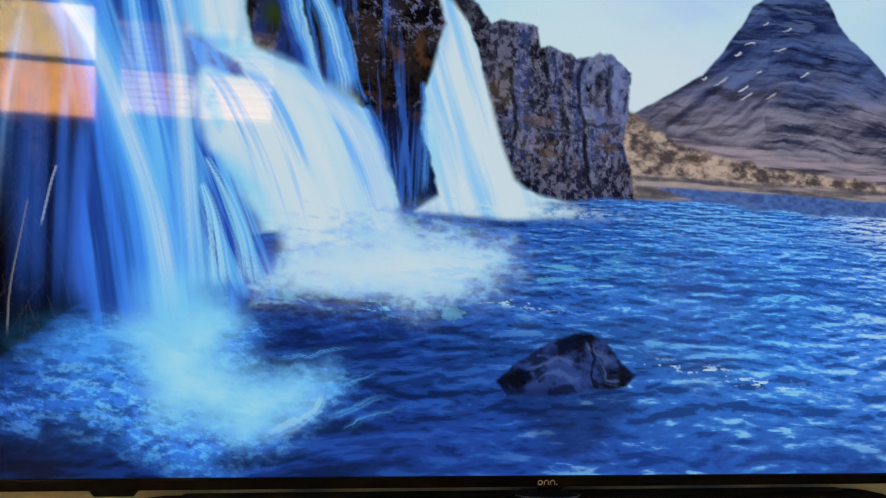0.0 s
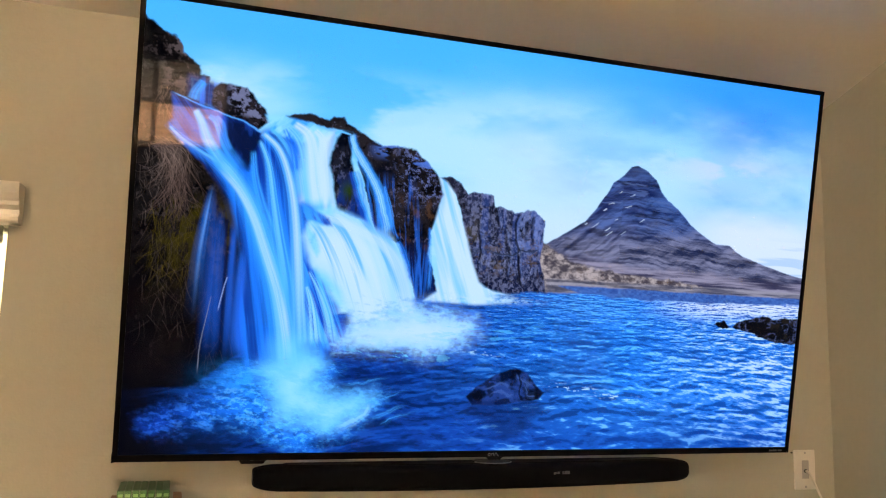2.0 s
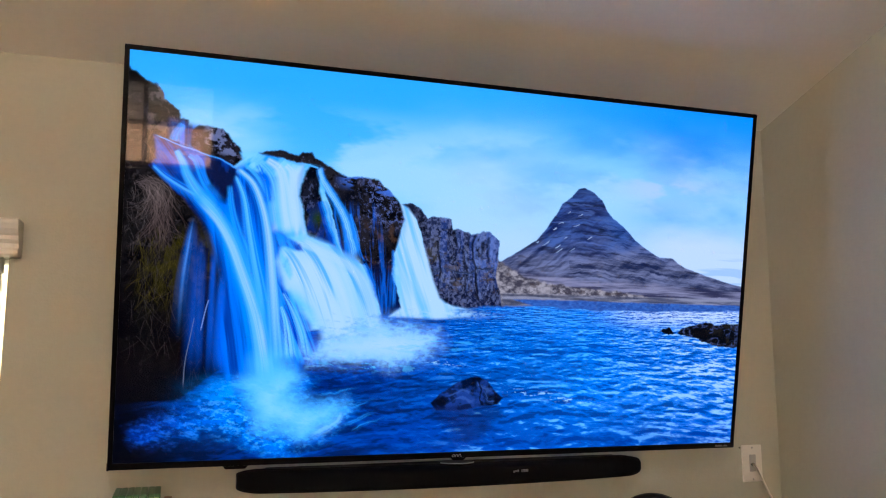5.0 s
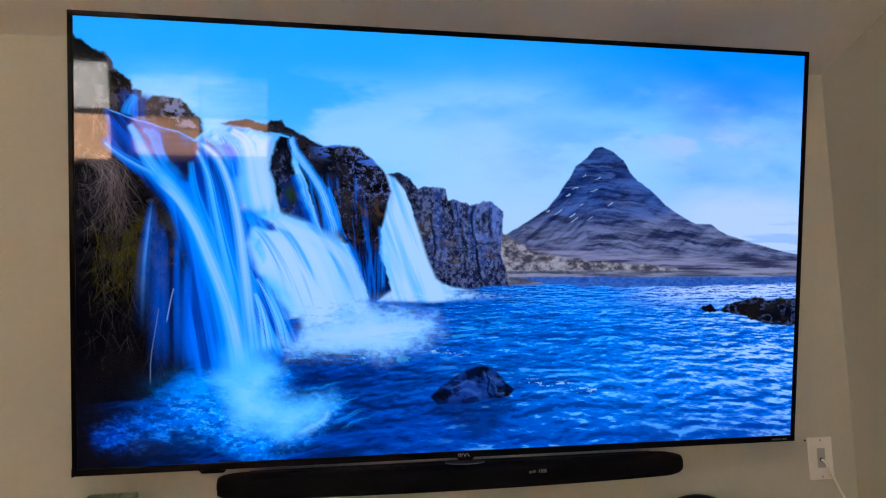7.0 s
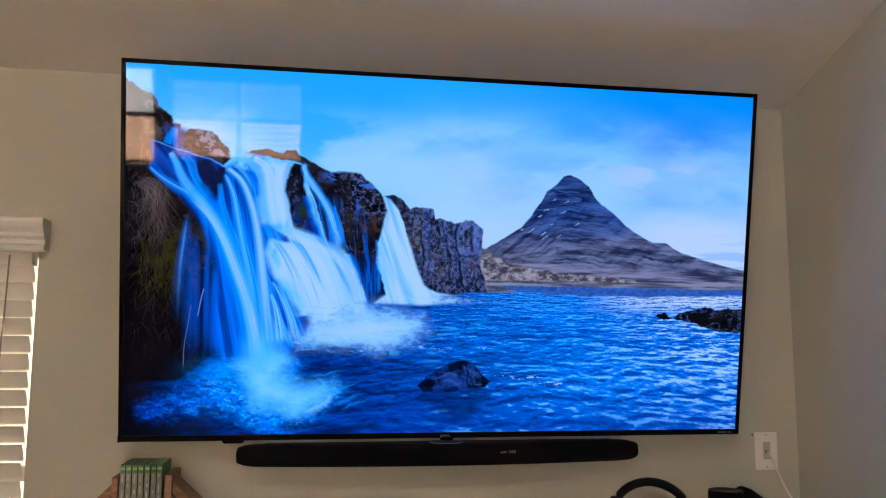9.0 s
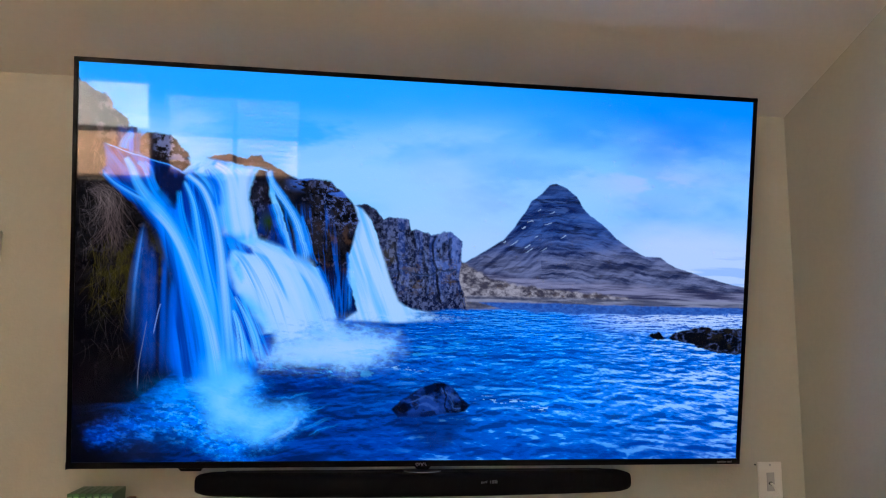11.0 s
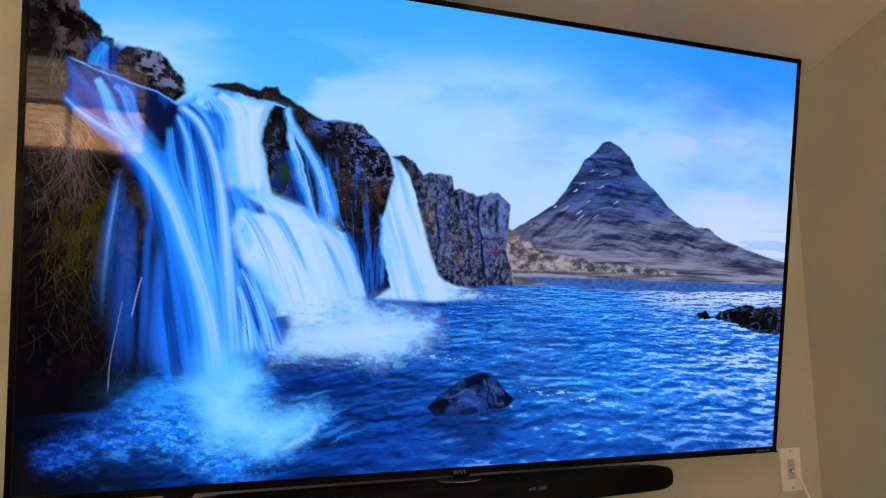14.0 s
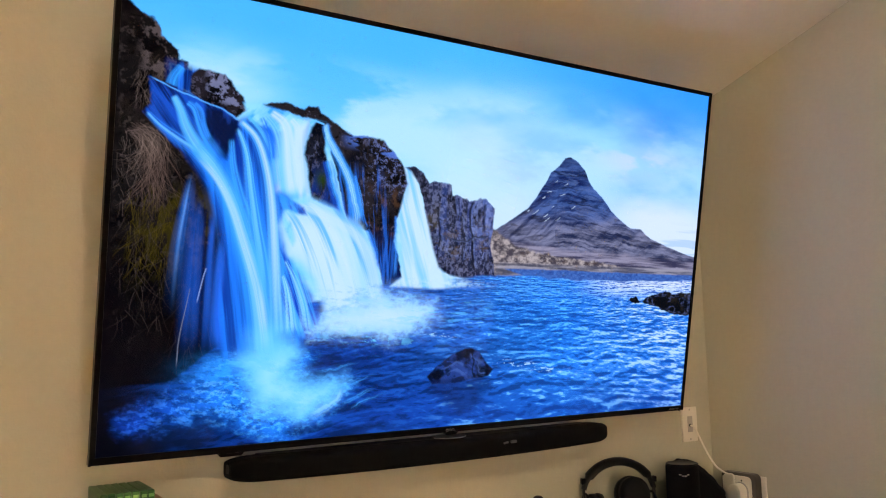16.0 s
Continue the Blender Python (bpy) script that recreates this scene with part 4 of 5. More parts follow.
    for k, (path, w0, w1, color, a) in enumerate(((W_SM2, 0.10, 0.16, (0, 72, 196), 0.7), (W_SM1, 0.07, 0.14, (36, 138, 250), 0.85), (W_SM1, 0.04, 0.06, (122, 192, 255), 0.9), (W_SM2, 0.03, 0.05, (40, 146, 255), 0.9), (W_SM3, 0.025, 0.05, (40, 136, 250), 0.8), (W_SM4, 0.06, 0.09, (20, 116, 244), 0.8), (W_SM5, 0.03, 0.05, (34, 122, 240), 0.75))):
        flow(path, w0, w1, color, a, 60 + k, 3, 0.65, 0.6, (0.05, 0.15), 0.10)
    for k in range(10):
        u = 4.35 + 0.085 * k + 0.03 * rs.randn()
        flow([(u, 2.9 + 0.1 * k), (u + 0.15, 3.4 + 0.09 * k), (u + 0.26, 4.1 + 0.03 * k)], 0.012, 0.022, (24, 112, 236), 0.7 * rs.uniform(0.5, 1), 70 + k, 2, 0.5, 0.7, (0.2, 0.3), 0.12)
    # the broad white fall in the middle
    drop = (V - 3.9).clip(0, 9)
    lane = U - 0.95 * np.sqrt(drop)
    sheet = fbm(lane * 3.2, V * 0.22, 4, 131, 0.5)
    mid, deep = inside(MID, 0.12, 0.08), inside(MID, 0.50, 0.15)
    lay(blend(blend(tone(64, 162, 255), tone(110, 186, 255), step(0.32, 0.62, sheet)), blend(tone(136, 196, 255), tone(*WHITE_W), step(0.25, 0.55, sheet)), deep), mid)
    lay(tone(40, 146, 255), 0.75 * mid * step(0.50, 0.70, fbm(lane * 7, V * 0.3, 4, 137, 0.6)) * (1 - step(5.2, 6.4, V)))
    flow([(u, v + 0.06) for u, v in MIDTOP], 0.06, 0.16, WHITE_W, 0.6, 80, 3, 0.4)
    lay(blend(tone(0, 52, 166), tone(30, 132, 250), step(0.40, 0.66, fbm(U * 7 - 4 * V, V * 3, 4, 126))), 0.95 * inside(RECESS, 0.05, 0.12))
    lay(blend(tone(40, 148, 255), tone(96, 186, 255), step(0.4, 0.66, fbm(U * 6, V * 4, 4, 127))), 0.85 * inside(HOLE, 0.06, 0.12))
    bt = inside(BETWEEN, 0.10, 0.10)
    thread = fbm((U - 0.42 * (V - 5)) * 13, V * 0.4, 4, 133, 0.62)
    lay(blend(tone(0, 60, 184), tone(40, 152, 255), step(0.36, 0.64, thread)), 0.85 * bt)
    flow(W_T1, 0.03, 0.12, (110, 190, 255), 0.8, 81, 4, 0.8)
    flow(W_T2, 0.03, 0.14, (120, 196, 255), 0.8, 82, 4, 0.8)
    # the far fall
    f3 = inside(FALL3, 0.05, 0.03)
    lay(blend(tone(104, 178, 255), tone(160, 204, 255), step(0.3, 0.62, fbm(U * 6 - 2.2 * V, V * 0.4, 4, 135))), f3 * (1 - step(7.3, 8.2, U)))
    lay(tone(60, 150, 250), 0.5 * f3 * np.exp(-(((U - 6.28) / 0.07) ** 2 + ((V - 3.4) / 0.35) ** 2)))
    flow(TWIG_A, 0.012, 0.012, (120, 150, 226), 0.85, 83, 2, 0.5)
    flow(TWIG_B, 0.008, 0.012, (96, 108, 140), 0.75, 84, 2, 0.5)


def paint_foam():
    fleck = fbm(U * 8 + V * 2, V * 15 - U, 5, 143, 0.7)
    lace = fbm(U * 3.2 + 1.2 * V, V * 8 - 1.6 * U, 5, 141, 0.68)
    lay(tone(0, 108, 236), 0.8 * foam(FOAM_MID, 1.0, 151, 0.8))
    lay(tone(104, 184, 255), 0.9 * foam(FOAM_MID, 0.62, 155))
    lay(tone(*WHITE_W), 0.95 * inside(FOAM_MID, 0.6, 0.4) ** 2.0)
    lay(tone(0, 34, 112), 0.75 * inside([(4.1, 6.9), (5.2, 6.95), (6.6, 7.0), (6.2, 7.5), (4.9, 7.6), (3.95, 7.4)], 0.3, 0.5) * step(0.38, 0.60, lace))
    lay(tone(84, 184, 255), 0.8 * step(0.52, 0.64, lace) * np.exp(-(((U - 5.6) / 1.2) ** 2 + ((V - 6.86 - 0.06 * (U - 5.6)) / 0.10) ** 2)))
    far = step(0.6, 3.0, U)
    d = inside(FOAM_LEFT, 0.40, 0.5)
    lay(blend(tone(0, 52, 164), tone(0, 110, 242), far), np.clip(1.5 * d, 0, 1) * (0.35 + 0.65 * step(0.36, 0.56, lace)))
    lay(blend(tone(12, 88, 214), tone(34, 150, 255), far), 0.9 * np.clip(1.4 * d, 0, 1) * step(0.46, 0.60, fleck) * (0.4 + 0.6 * step(0.40, 0.56, lace)))
    lay(blend(tone(40, 104, 216), tone(84, 178, 255), far), 0.55 * d * step(0.58, 0.68, fleck))
    lay(tone(20, 142, 255), 0.75 * np.exp(-(((U - 2.5) / 0.7) ** 2 + ((V - 7.45) / 0.30) ** 2)) * (0.5 + 0.5 * step(0.4, 0.6, lace)))
    core = inside(CORE, 0.32, 0.35)
    lay(tone(50, 166, 255), 0.9 * core)
    lay(tone(112, 196, 255), 0.95 * inside(CORE, 0.5, 0.3) ** 1.6 * (0.7 + 0.3 * step(0.3, 0.6, lace)))
    flow([(3.2, 6.3), (3.3, 6.9), (3.45, 7.4)], 0.42, 0.40, (84, 184, 255), 0.7, 85, 4, 0.3, 0.8, (0.4, 0.3))
    flow(W_SWOOSH, 0.06, 0.12, (120, 192, 255), 0.6, 86, 3, 0.7, 0.8, (0.3, 0.3), 0.2)
    for k, path in enumerate((W_RIP1, W_RIP2, [(5.0, 8.3), (5.5, 8.1), (5.9, 7.95)], [(4.3, 7.5), (4.9, 7.45), (5.5, 7.3)])):
        flow(path, 0.05, 0.025, (40, 146, 250), 0.6, 90 + k, 3, 0.9, 0.8, (0.3, 0.5), 0.2)
    lay(tone(60, 172, 255), 0.65 * step(0.56, 0.68, fbm(U * 1.8, V * 12, 5, 149, 0.66)) * np.exp(-(((U - 7.4) / 1.4) ** 2 + ((V - 6.25) / 0.35) ** 2)))
    lay(tone(156, 204, 255), 0.9 * np.exp(-(((U - 7.6) / 0.9) ** 2 + ((V - 5.56) / 0.08) ** 2)) * step(0.30, 0.6, fleck))


for brush in (paint_sky, paint_far, paint_cliffs, paint_water, paint_falls, paint_foam):
    brush()


# a screen's whites lean to lavender and stay below full light
light = PIC @ np.array([0.2126, 0.7152, 0.0722], np.float32)
white = light[..., None] * np.array([0.95, 0.95, 1.25], np.float32)
PIC = blend(PIC, white, 0.18 * step(0.36, 0.66, light)) * (1 - 0.10 * step(0.3, 0.7, light))[..., None]


def screen_material():
    m, tree, bsdf = nodes_of("lit_screen")
    n, link = tree.nodes, tree.links.new
    at = n.new("ShaderNodeAttribute")
    at.attribute_name = "picture"
    bsdf.inputs["Base Color"].default_value = (0.002, 0.002, 0.0025, 1)
    bsdf.inputs["Roughness"].default_value = 0.035
    bsdf.inputs["Specular IOR Level"].default_value = 0.135
    link(at.outputs["Color"], bsdf.inputs["Emission Color"])
    bsdf.inputs["Emission Strength"].default_value = SCREEN_LIGHT
    return m


SCREEN_LIGHT = 1.12
TV_W, TV_TOP, TV_LOW = 0.836, 0.4765, -0.4765
SC_W, SC_TOP, SC_LOW = 0.826, 0.4665, -0.4625


def screen_mesh():
    x, z = np.meshgrid(np.linspace(-SC_W, SC_W, PW), np.linspace(SC_TOP, SC_LOW, PH))
    co = np.stack([x, np.full_like(x, 0.004), z], -1).astype(np.float32)
    me = bpy.data.meshes.new("screen")
    quads = (PW - 1) * (PH - 1)
    me.vertices.add(PW * PH)
    me.vertices.foreach_set("co", co.ravel())
    first = (np.arange(PH - 1)[:, None] * PW + np.arange(PW - 1)).astype(np.int32)
    ring = np.stack([first, first + PW, first + PW + 1, first + 1], -1)
    me.loops.add(4 * quads)
    me.loops.foreach_set("vertex_index", ring.ravel())
    me.polygons.add(quads)
    me.polygons.foreach_set("loop_start", np.arange(0, 4 * quads, 4, dtype=np.int32))
    me.update(calc_edges=True)
    layer = me.color_attributes.new("picture", "FLOAT_COLOR", "POINT")
    layer.data.foreach_set("color", np.concatenate([PIC, np.ones((PH, PW, 1), np.float32)], -1).astype(np.float32).ravel())
    me.materials.append(screen_material())
    return me


tv = thing("television", pose(-1.082, -0.197, 1.919, 10.9), "large flat black wall television showing a blue waterfall landscape", "television")
screen = new("screen", screen_mesh())
screen.parent = tv
tagged(screen, "lit glossy screen with a picture of blue waterfalls and a dark mountain")
bm = box(-TV_W, TV_W, 0, 0.022, SC_TOP - 0.001, TV_TOP, 0.002)
bm = box(-TV_W, TV_W, 0, 0.022, TV_LOW, SC_LOW + 0.001, 0.002, bm=bm)
for s in (-1, 1):
    bm = box(min(s * (SC_W - 0.001), s * TV_W), max(s * (SC_W - 0.001), s * TV_W), 0.0005, 0.0225, TV_LOW + 0.001, TV_TOP - 0.001, 0.002, bm=bm)
part("bezel", bm, BLACK, tv, "thin satin black bezel")
bm = box(-0.80, 0.80, 0.020, 0.034, -0.455, 0.455, 0.006)
part("back_panel", bm, BLACK_M, tv)
part("electronics_housing", box(-0.55, 0.55, 0.030, 0.072, -0.44, 0.02, 0.014, 3), BLACK_M, tv)
part("corner_trim", box(-TV_W - 0.0012, -TV_W + 0.004, 0.001, 0.019, TV_LOW - 0.0012, TV_LOW + 0.016, 0.0006), METAL, tv, "small shiny corner cap")
part("foot_mount", prism([(-0.585, TV_LOW + 0.001), (-0.578, TV_LOW - 0.008), (-0.532, TV_LOW - 0.008), (-0.525, TV_LOW + 0.001)], "y", 0.003, 0.020, 0.001), BLACK, tv)
part("receiver", prism([(-0.022, TV_LOW + 0.001), (-0.014, TV_LOW - 0.007), (0.014, TV_LOW - 0.007), (0.022, TV_LOW + 0.001)], "y", 0.002, 0.016, 0.001), BLACK, tv)
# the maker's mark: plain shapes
def bent(x, r, a0, a1, leg):
    arc = [(x + r * math.cos(a), -0.0006, -0.4700 + r * math.sin(a)) for a in np.linspace(radians(a0), radians(a1), 12)]
    return ([(x + r, -0.0006, -0.4732)] + arc + [(x - r, -0.0006, -0.4732)]) if leg else arc


bm = tube(bent(-0.0150, 0.0030, 0, 350, False), 0.0007, 6)
for x in (-0.0065, 0.0022):
    bm = tube(bent(x, 0.0030, 0, 180, True), 0.0007, 6, bm=bm)
bm = box(0.0075, 0.0090, -0.0012, 0.001, -0.4735, -0.4720, bm=bm)
part("maker_mark", bm, LOGO, tv, "small silver maker's mark")
bm = None
for x0, x1 in ((0.772, 0.796), (0.800, 0.812)):
    bm = box(x0, x1, -0.001, 0.001, -0.4715, -0.4675, bm=bm)
part("corner_mark", bm, LOGO_DIM, tv, "tiny grey printed mark")

mount = thing("wall_mount", pose(-1.082, 0, 1.90), "black steel tilting bracket between wall and television", "bracket")
part("wall_plate", box(-0.30, 0.30, -0.012, 0.0, -0.12, 0.12, 0.003), METAL, mount)
for s in (-0.2, 0.2):
    part("arm", prism([(-0.010, -0.10), (-0.010, 0.10), (-0.162, 0.10), (-0.075, -0.30), (-0.050, -0.30), (-0.07, -0.10)], "x", s - 0.015, s + 0.015), METAL, mount)


# ---- windows ----
def backdrop(name, bm, material, label):
    return structure(name, bm, material, label, "backdrop")


def window(name, axis, at, out, opening, label, bars=(), f=0.045):
    """A framed window in an opening; out is the direction (+1 or -1) towards outdoors."""
    a0, a1, z0, z1 = opening
    w = tagged(new(name), label, "window", kind="structure")

    def bx(p0, p1, d0, d1, q0, q1, bevel=0.002):
        d0, d1 = sorted((at + out * d0, at + out * d1))
        return box(p0, p1, d0, d1, q0, q1, bevel) if axis == "x" else box(d0, d1, p0, p1, q0, q1, bevel)

    for p in ((a0 + 0.001, a0 + f, z0 + 0.001, z1 - 0.001), (a1 - f, a1 - 0.001, z0 + 0.001, z1 - 0.001), (a0 + f, a1 - f, z0 + 0.001, z0 + f), (a0 + f, a1 - f, z1 - f, z1 - 0.001)):
        part("window_frame", bx(p[0], p[1], 0.095, 0.140, p[2], p[3]), WHITE, w)
    for kind, c in bars:
        b = bx(c - 0.018, c + 0.018, 0.098, 0.136, z0 + f, z1 - f) if kind == "v" else bx(a0 + f, a1 - f, 0.100, 0.134, c - 0.02, c + 0.02)
        part("mullion", b, WHITE, w)
    pane = part("pane", bx(a0 + f, a1 - f, 0.114, 0.118, z0 + f, z1 - f, 0), GLASS, w, "clear glass")
    pane.visible_shadow = False
    part("window_sill", bx(a0 - 0.03, a1 + 0.03, -0.03, 0.0, z0 - 0.022, z0 - 0.001, 0.004), WHITE, w)
    return w


def blind(axis, at, inward, opening, pitch, tilt, label, gap=0.013, cord=None, drop=0.0):
    """A horizontal slat blind hung in an opening. inward: the direction (+1 or -1) into the room."""
    a0, a1, z0, z1 = opening
    base = thing("window_blind", Matrix.Identity(4), label, "blind", "window blinds")
    half, w = (a1 - a0) / 2 - gap, 0.025
    bm = prism([(w * math.cos(k) , 0.0035 * math.sin(k * 1.0) + 0.0015) for k in np.linspace(0, math.pi, 7)] + [(w * math.cos(k), 0.0035 * math.sin(k) - 0.0015) for k in np.linspace(math.pi, 0, 7)], "x", -half, half)
    me = mesh_of("slat", bm, SLAT)
    mid, z, k = (a0 + a1) / 2, z1 - 0.062, 0
    place = (lambda c, zz, rx: pose(c, at, zz, rx)) if axis == "x" else (lambda c, zz, rx: pose(at, c, zz, 0, 0, 90) @ pose(0, 0, 0, rx))
    while z > z0 + 0.05:
        s = new("slat", me)
        s.parent = base
        s.matrix_basis = place(mid, z, inward * tilt + 1.2 * math.sin(k * 2.1))
        z, k = z - pitch, k + 1
    part("head_rail", box(-half, half, -0.022, 0.022, z1 - 0.040, z1 - 0.002, 0.002), WHITE, base, m=place(mid, 0, 0))
    part("bottom_rail", box(-half, half, -0.022, 0.022, z + pitch - 0.035, z + pitch - 0.020, 0.003), WHITE, base, m=place(mid, 0, 0))
    return base


window("window_1", "x", 0.0, 1, WIN_F, "white framed window behind a lowered blind", [("h", 1.35)], 0.009)
window("window_2", "y", 0.0, 1, WIN_R, "white framed window in the side wall", [("h", 1.5)], 0.009)
window("window_3", "x", BACK, -1, WIN_A, "bright white framed window in the far wall", [("h", 1.745)], 0.02)
window("window_4", "x", BACK, -1, WIN_B, "white framed window with lowered blind in the far wall", [("h", 1.735), ("v", -2.07)], 0.02)

front_blind = blind("x", 0.032, -1, WIN_F, 0.0469, 62, "white slatted window blind, closed, below a moulded valance", 0.018)
part("valance", prism([(0.0, 1.938), (-0.045, 1.938), (-0.0495, 1.943), (-0.0495, 1.950), (-0.041, 1.956), (-0.041, 1.966), (-0.053, 1.974), (-0.053, 1.983), (-0.060, 1.988), (-0.067, 1.998), (-0.070, 2.010), (-0.070, 2.018), (-0.066, 2.022), (0.0, 2.022)], "x", -3.13, -2.139, 0.0015), VALANCE, front_blind, "white moulded wooden valance")
part("tilt_cord", tube(smooth_path([(-2.236, -0.004, 1.93), (-2.238, -0.006, 1.80), (-2.243, -0.008, 1.60), (-2.241, -0.008, 1.30)], 6), 0.0022, 8), CORD_G, front_blind, "thin grey cord")
blind("x", BACK - 0.03, 1, WIN_B, 0.047, 14, "white slatted blind lowered over the far window")
blind("y", 0.03, -1, WIN_R, 0.047, 62, "white slatted blind lowered over the side window")

backdrop("backdrop", box(-3.9, -1.6, 0.62, 0.64, 0.3, 2.6), glow("bright_haze", (1.0, 0.86, 0.58), 1.7), "bright hazy light outside the window")
backdrop("backdrop_side", box(0.62, 0.64, -2.6, -0.4, 0.4, 2.6), glow("bright_haze_side", (1.0, 0.78, 0.55), 13.0), "bright hazy light outside the side window")
for lo, hi, color, power, dim in ((0.2, 1.69, (1.0, 0.58, 0.33), 38.0, 0.7), (1.69, 3.2, (1.0, 0.90, 0.80), 32.0, 0.10)):
    backdrop("backdrop_far", box(-4.6, -2.72, BACK - 0.64, BACK - 0.62, lo, hi), glow("evening_glow", color, power), "glowing evening light outside the far window")
    backdrop("backdrop_far_dim", box(-2.70, -1.2, BACK - 0.64, BACK - 0.62, lo, hi), glow("evening_glow_dim", color, power * dim), "dimmer evening light outside the far window")

# ---- added ceiling light ----
# An unseen fixture and lamp, added to brighten the walls.
LAMP_AT = (-1.9, -3.0)
lamp_z = CEIL - SLOPE * LAMP_AT[1] - 0.03
fixture = thing("added_ceiling_light", pose(LAMP_AT[0], LAMP_AT[1], lamp_z, 16.7), "added round white ceiling light, out of view, that brightens the room", "ceiling light")
part("base_plate", lathe([(0.17, 0.02), (0.18, 0.01), (0.18, -0.01), (0.165, -0.018)]), WHITE, fixture, smooth=True)
part("diffuser", lathe([(0.16, -0.018), (0.155, -0.045), (0.12, -0.062), (0.06, -0.068)]), glow("warm_diffuser", (1.0, 0.80, 0.56), 6.0), fixture, smooth=True)
bulb = bpy.data.lights.new("fill_lamp", "AREA")
bulb.shape, bulb.size, bulb.energy, bulb.color = "DISK", 0.34, FILL_POWER, (1.0, 0.92, 0.74)
lamp_ob = new("fill_lamp", bulb)
lamp_ob.matrix_world = look((LAMP_AT[0], LAMP_AT[1], lamp_z - 0.09), (LAMP_AT[0] + 0.1, LAMP_AT[1] + 1.6, 0.9))

# ---- soundbar ----
bar = thing("soundbar", pose(-1.082, 0, 1.386), "long slim black cloth-covered soundbar mounted below the television", "soundbar")


def bowed(half, back, end, front, r=0.016):
    out = [(-half + 0.004, back), (half - 0.004, back), (half, back - 0.004)]
    n = 28
    for k in range(n + 1):
        t = 1 - 2 * k / n
        x = half * math.sin(t * math.pi / 2) if abs(t) < 1 else half * t
        s = abs(x) / half
        y = end + (front - end) * (1 - s**2.2)
        if s > 1 - r / half:
            q = (s * half - (half - r)) / r
            y += r * (1 - math.sqrt(max(0.0, 1 - q * q)))
        out.append((x, y))
    return out + [(-half, back - 0.004)]


def bar_body():
    """The cloth body: rounded sections along its length, drawn in towards both ends."""
    bm, rows = bmesh.new(), []
    for k in range(61):
        x = 0.5475 * math.sin((k / 30 - 1) * math.pi / 2)
        s = abs(x) / 0.5475
        near = max(0.0, (abs(x) - 0.490) / 0.0575)
        close = 1 - math.sqrt(max(0.0, 1 - (0.97 * near) ** 2))
        front = -0.094 - 0.036 * (1 - s**2.2) + 0.020 * close
        top, low = 0.050 - 0.013 * close, -0.006 + 0.012 * close + 0.003 * s * s
        d, h = -0.028 - front, top - low
        rows.append([bm.verts.new((x, (front - 0.028) / 2 + p, (top + low) / 2 + q)) for p, q in rounded(d, h, 0.0155 - 0.004 * close, 5)])
    for lo, hi in zip(rows, rows[1:]):
        for k in range(len(lo)):
            bm.faces.new((lo[k], lo[(k + 1) % len(lo)], hi[(k + 1) % len(lo)], hi[k]))
    bm.faces.new(rows[0])
    bm.faces.new(rows[-1][::-1])
    bmesh.ops.recalc_face_normals(bm, faces=bm.faces)
    return bm


part("body", bar_body(), FABRIC, bar, "black acoustic cloth body", smooth=True)
part("top_plate", prism(bowed(0.480, -0.034, -0.070, -0.098), "z", 0.0490, 0.0512, 0.0008), BLACK_M, bar)
for s in (-1, 1):
    part("end_cap", prism([(-0.061 + p * 0.85, 0.025 + q) for p, q in rounded(0.030, 0.018, 0.007)], "x", min(s * 0.5445, s * 0.5490), max(s * 0.5445, s * 0.5490), 0.0012), BLACK, bar, "glossy black end cap")
ring = [(0.046 * math.cos(a), -0.088 + 0.040 * math.sin(a), 0.0535) for a in np.linspace(math.pi * 1.06, math.pi * 1.94, 22)]
part("control_ring", tube(ring, 0.0011, 8), CHROME, bar, "thin silver ring", smooth=True)
part("control_disc", prism([(0.047 * math.cos(a), -0.086 + 0.041 * math.sin(a)) for a in np.linspace(0, 2 * math.pi, 36, endpoint=False)], "z", 0.052, 0.0545, 0.001), BLACK, bar, "round black control puck")
bm = None
for x0, x1, z0, z1 in ((0.142, 0.1455, 0.0255, 0.0305), (0.1468, 0.1503, 0.027, 0.0305), (0.1515, 0.1527, 0.027, 0.032), (0.154, 0.157, 0.027, 0.032)):
    bm = box(x0, x1, -0.1300, -0.1255, z0, z1, bm=bm)
part("maker_mark", bm, LOGO_DIM, bar, "small grey maker's mark")
bm = None
for x0, x1 in ((0.165, 0.167), (0.170, 0.176), (0.178, 0.183)):
    bm = box(x0, x1, -0.1295, -0.1250, 0.026, 0.033, bm=bm)
part("model_mark", bm, LOGO_DIM, bar, "dim grey printed mark")
for s in (-0.35, 0.35):
    part("bracket", box(s - 0.02, s + 0.02, -0.032, 0.0, 0.008, 0.044, 0.002), METAL, bar)

# ---- shelf and what stands on it ----
SHELF = 1.150
shelf = thing("wall_shelf", pose(-1.1, 0, SHELF), "dark oak shelf fixed to the wall under the television", "shelf")
part("board", box(-1.04, 1.06, -0.27, 0.0, -0.028, 0.0, 0.003), SHELFWOOD, shelf)
for s in (-0.8, 0.0, 0.8):
    part("bracket", prism([(0.0, -0.028), (-0.20, -0.028), (-0.20, -0.040), (-0.012, -0.20), (0.0, -0.20)], "x", s - 0.012, s + 0.012, 0.001), METAL, shelf)

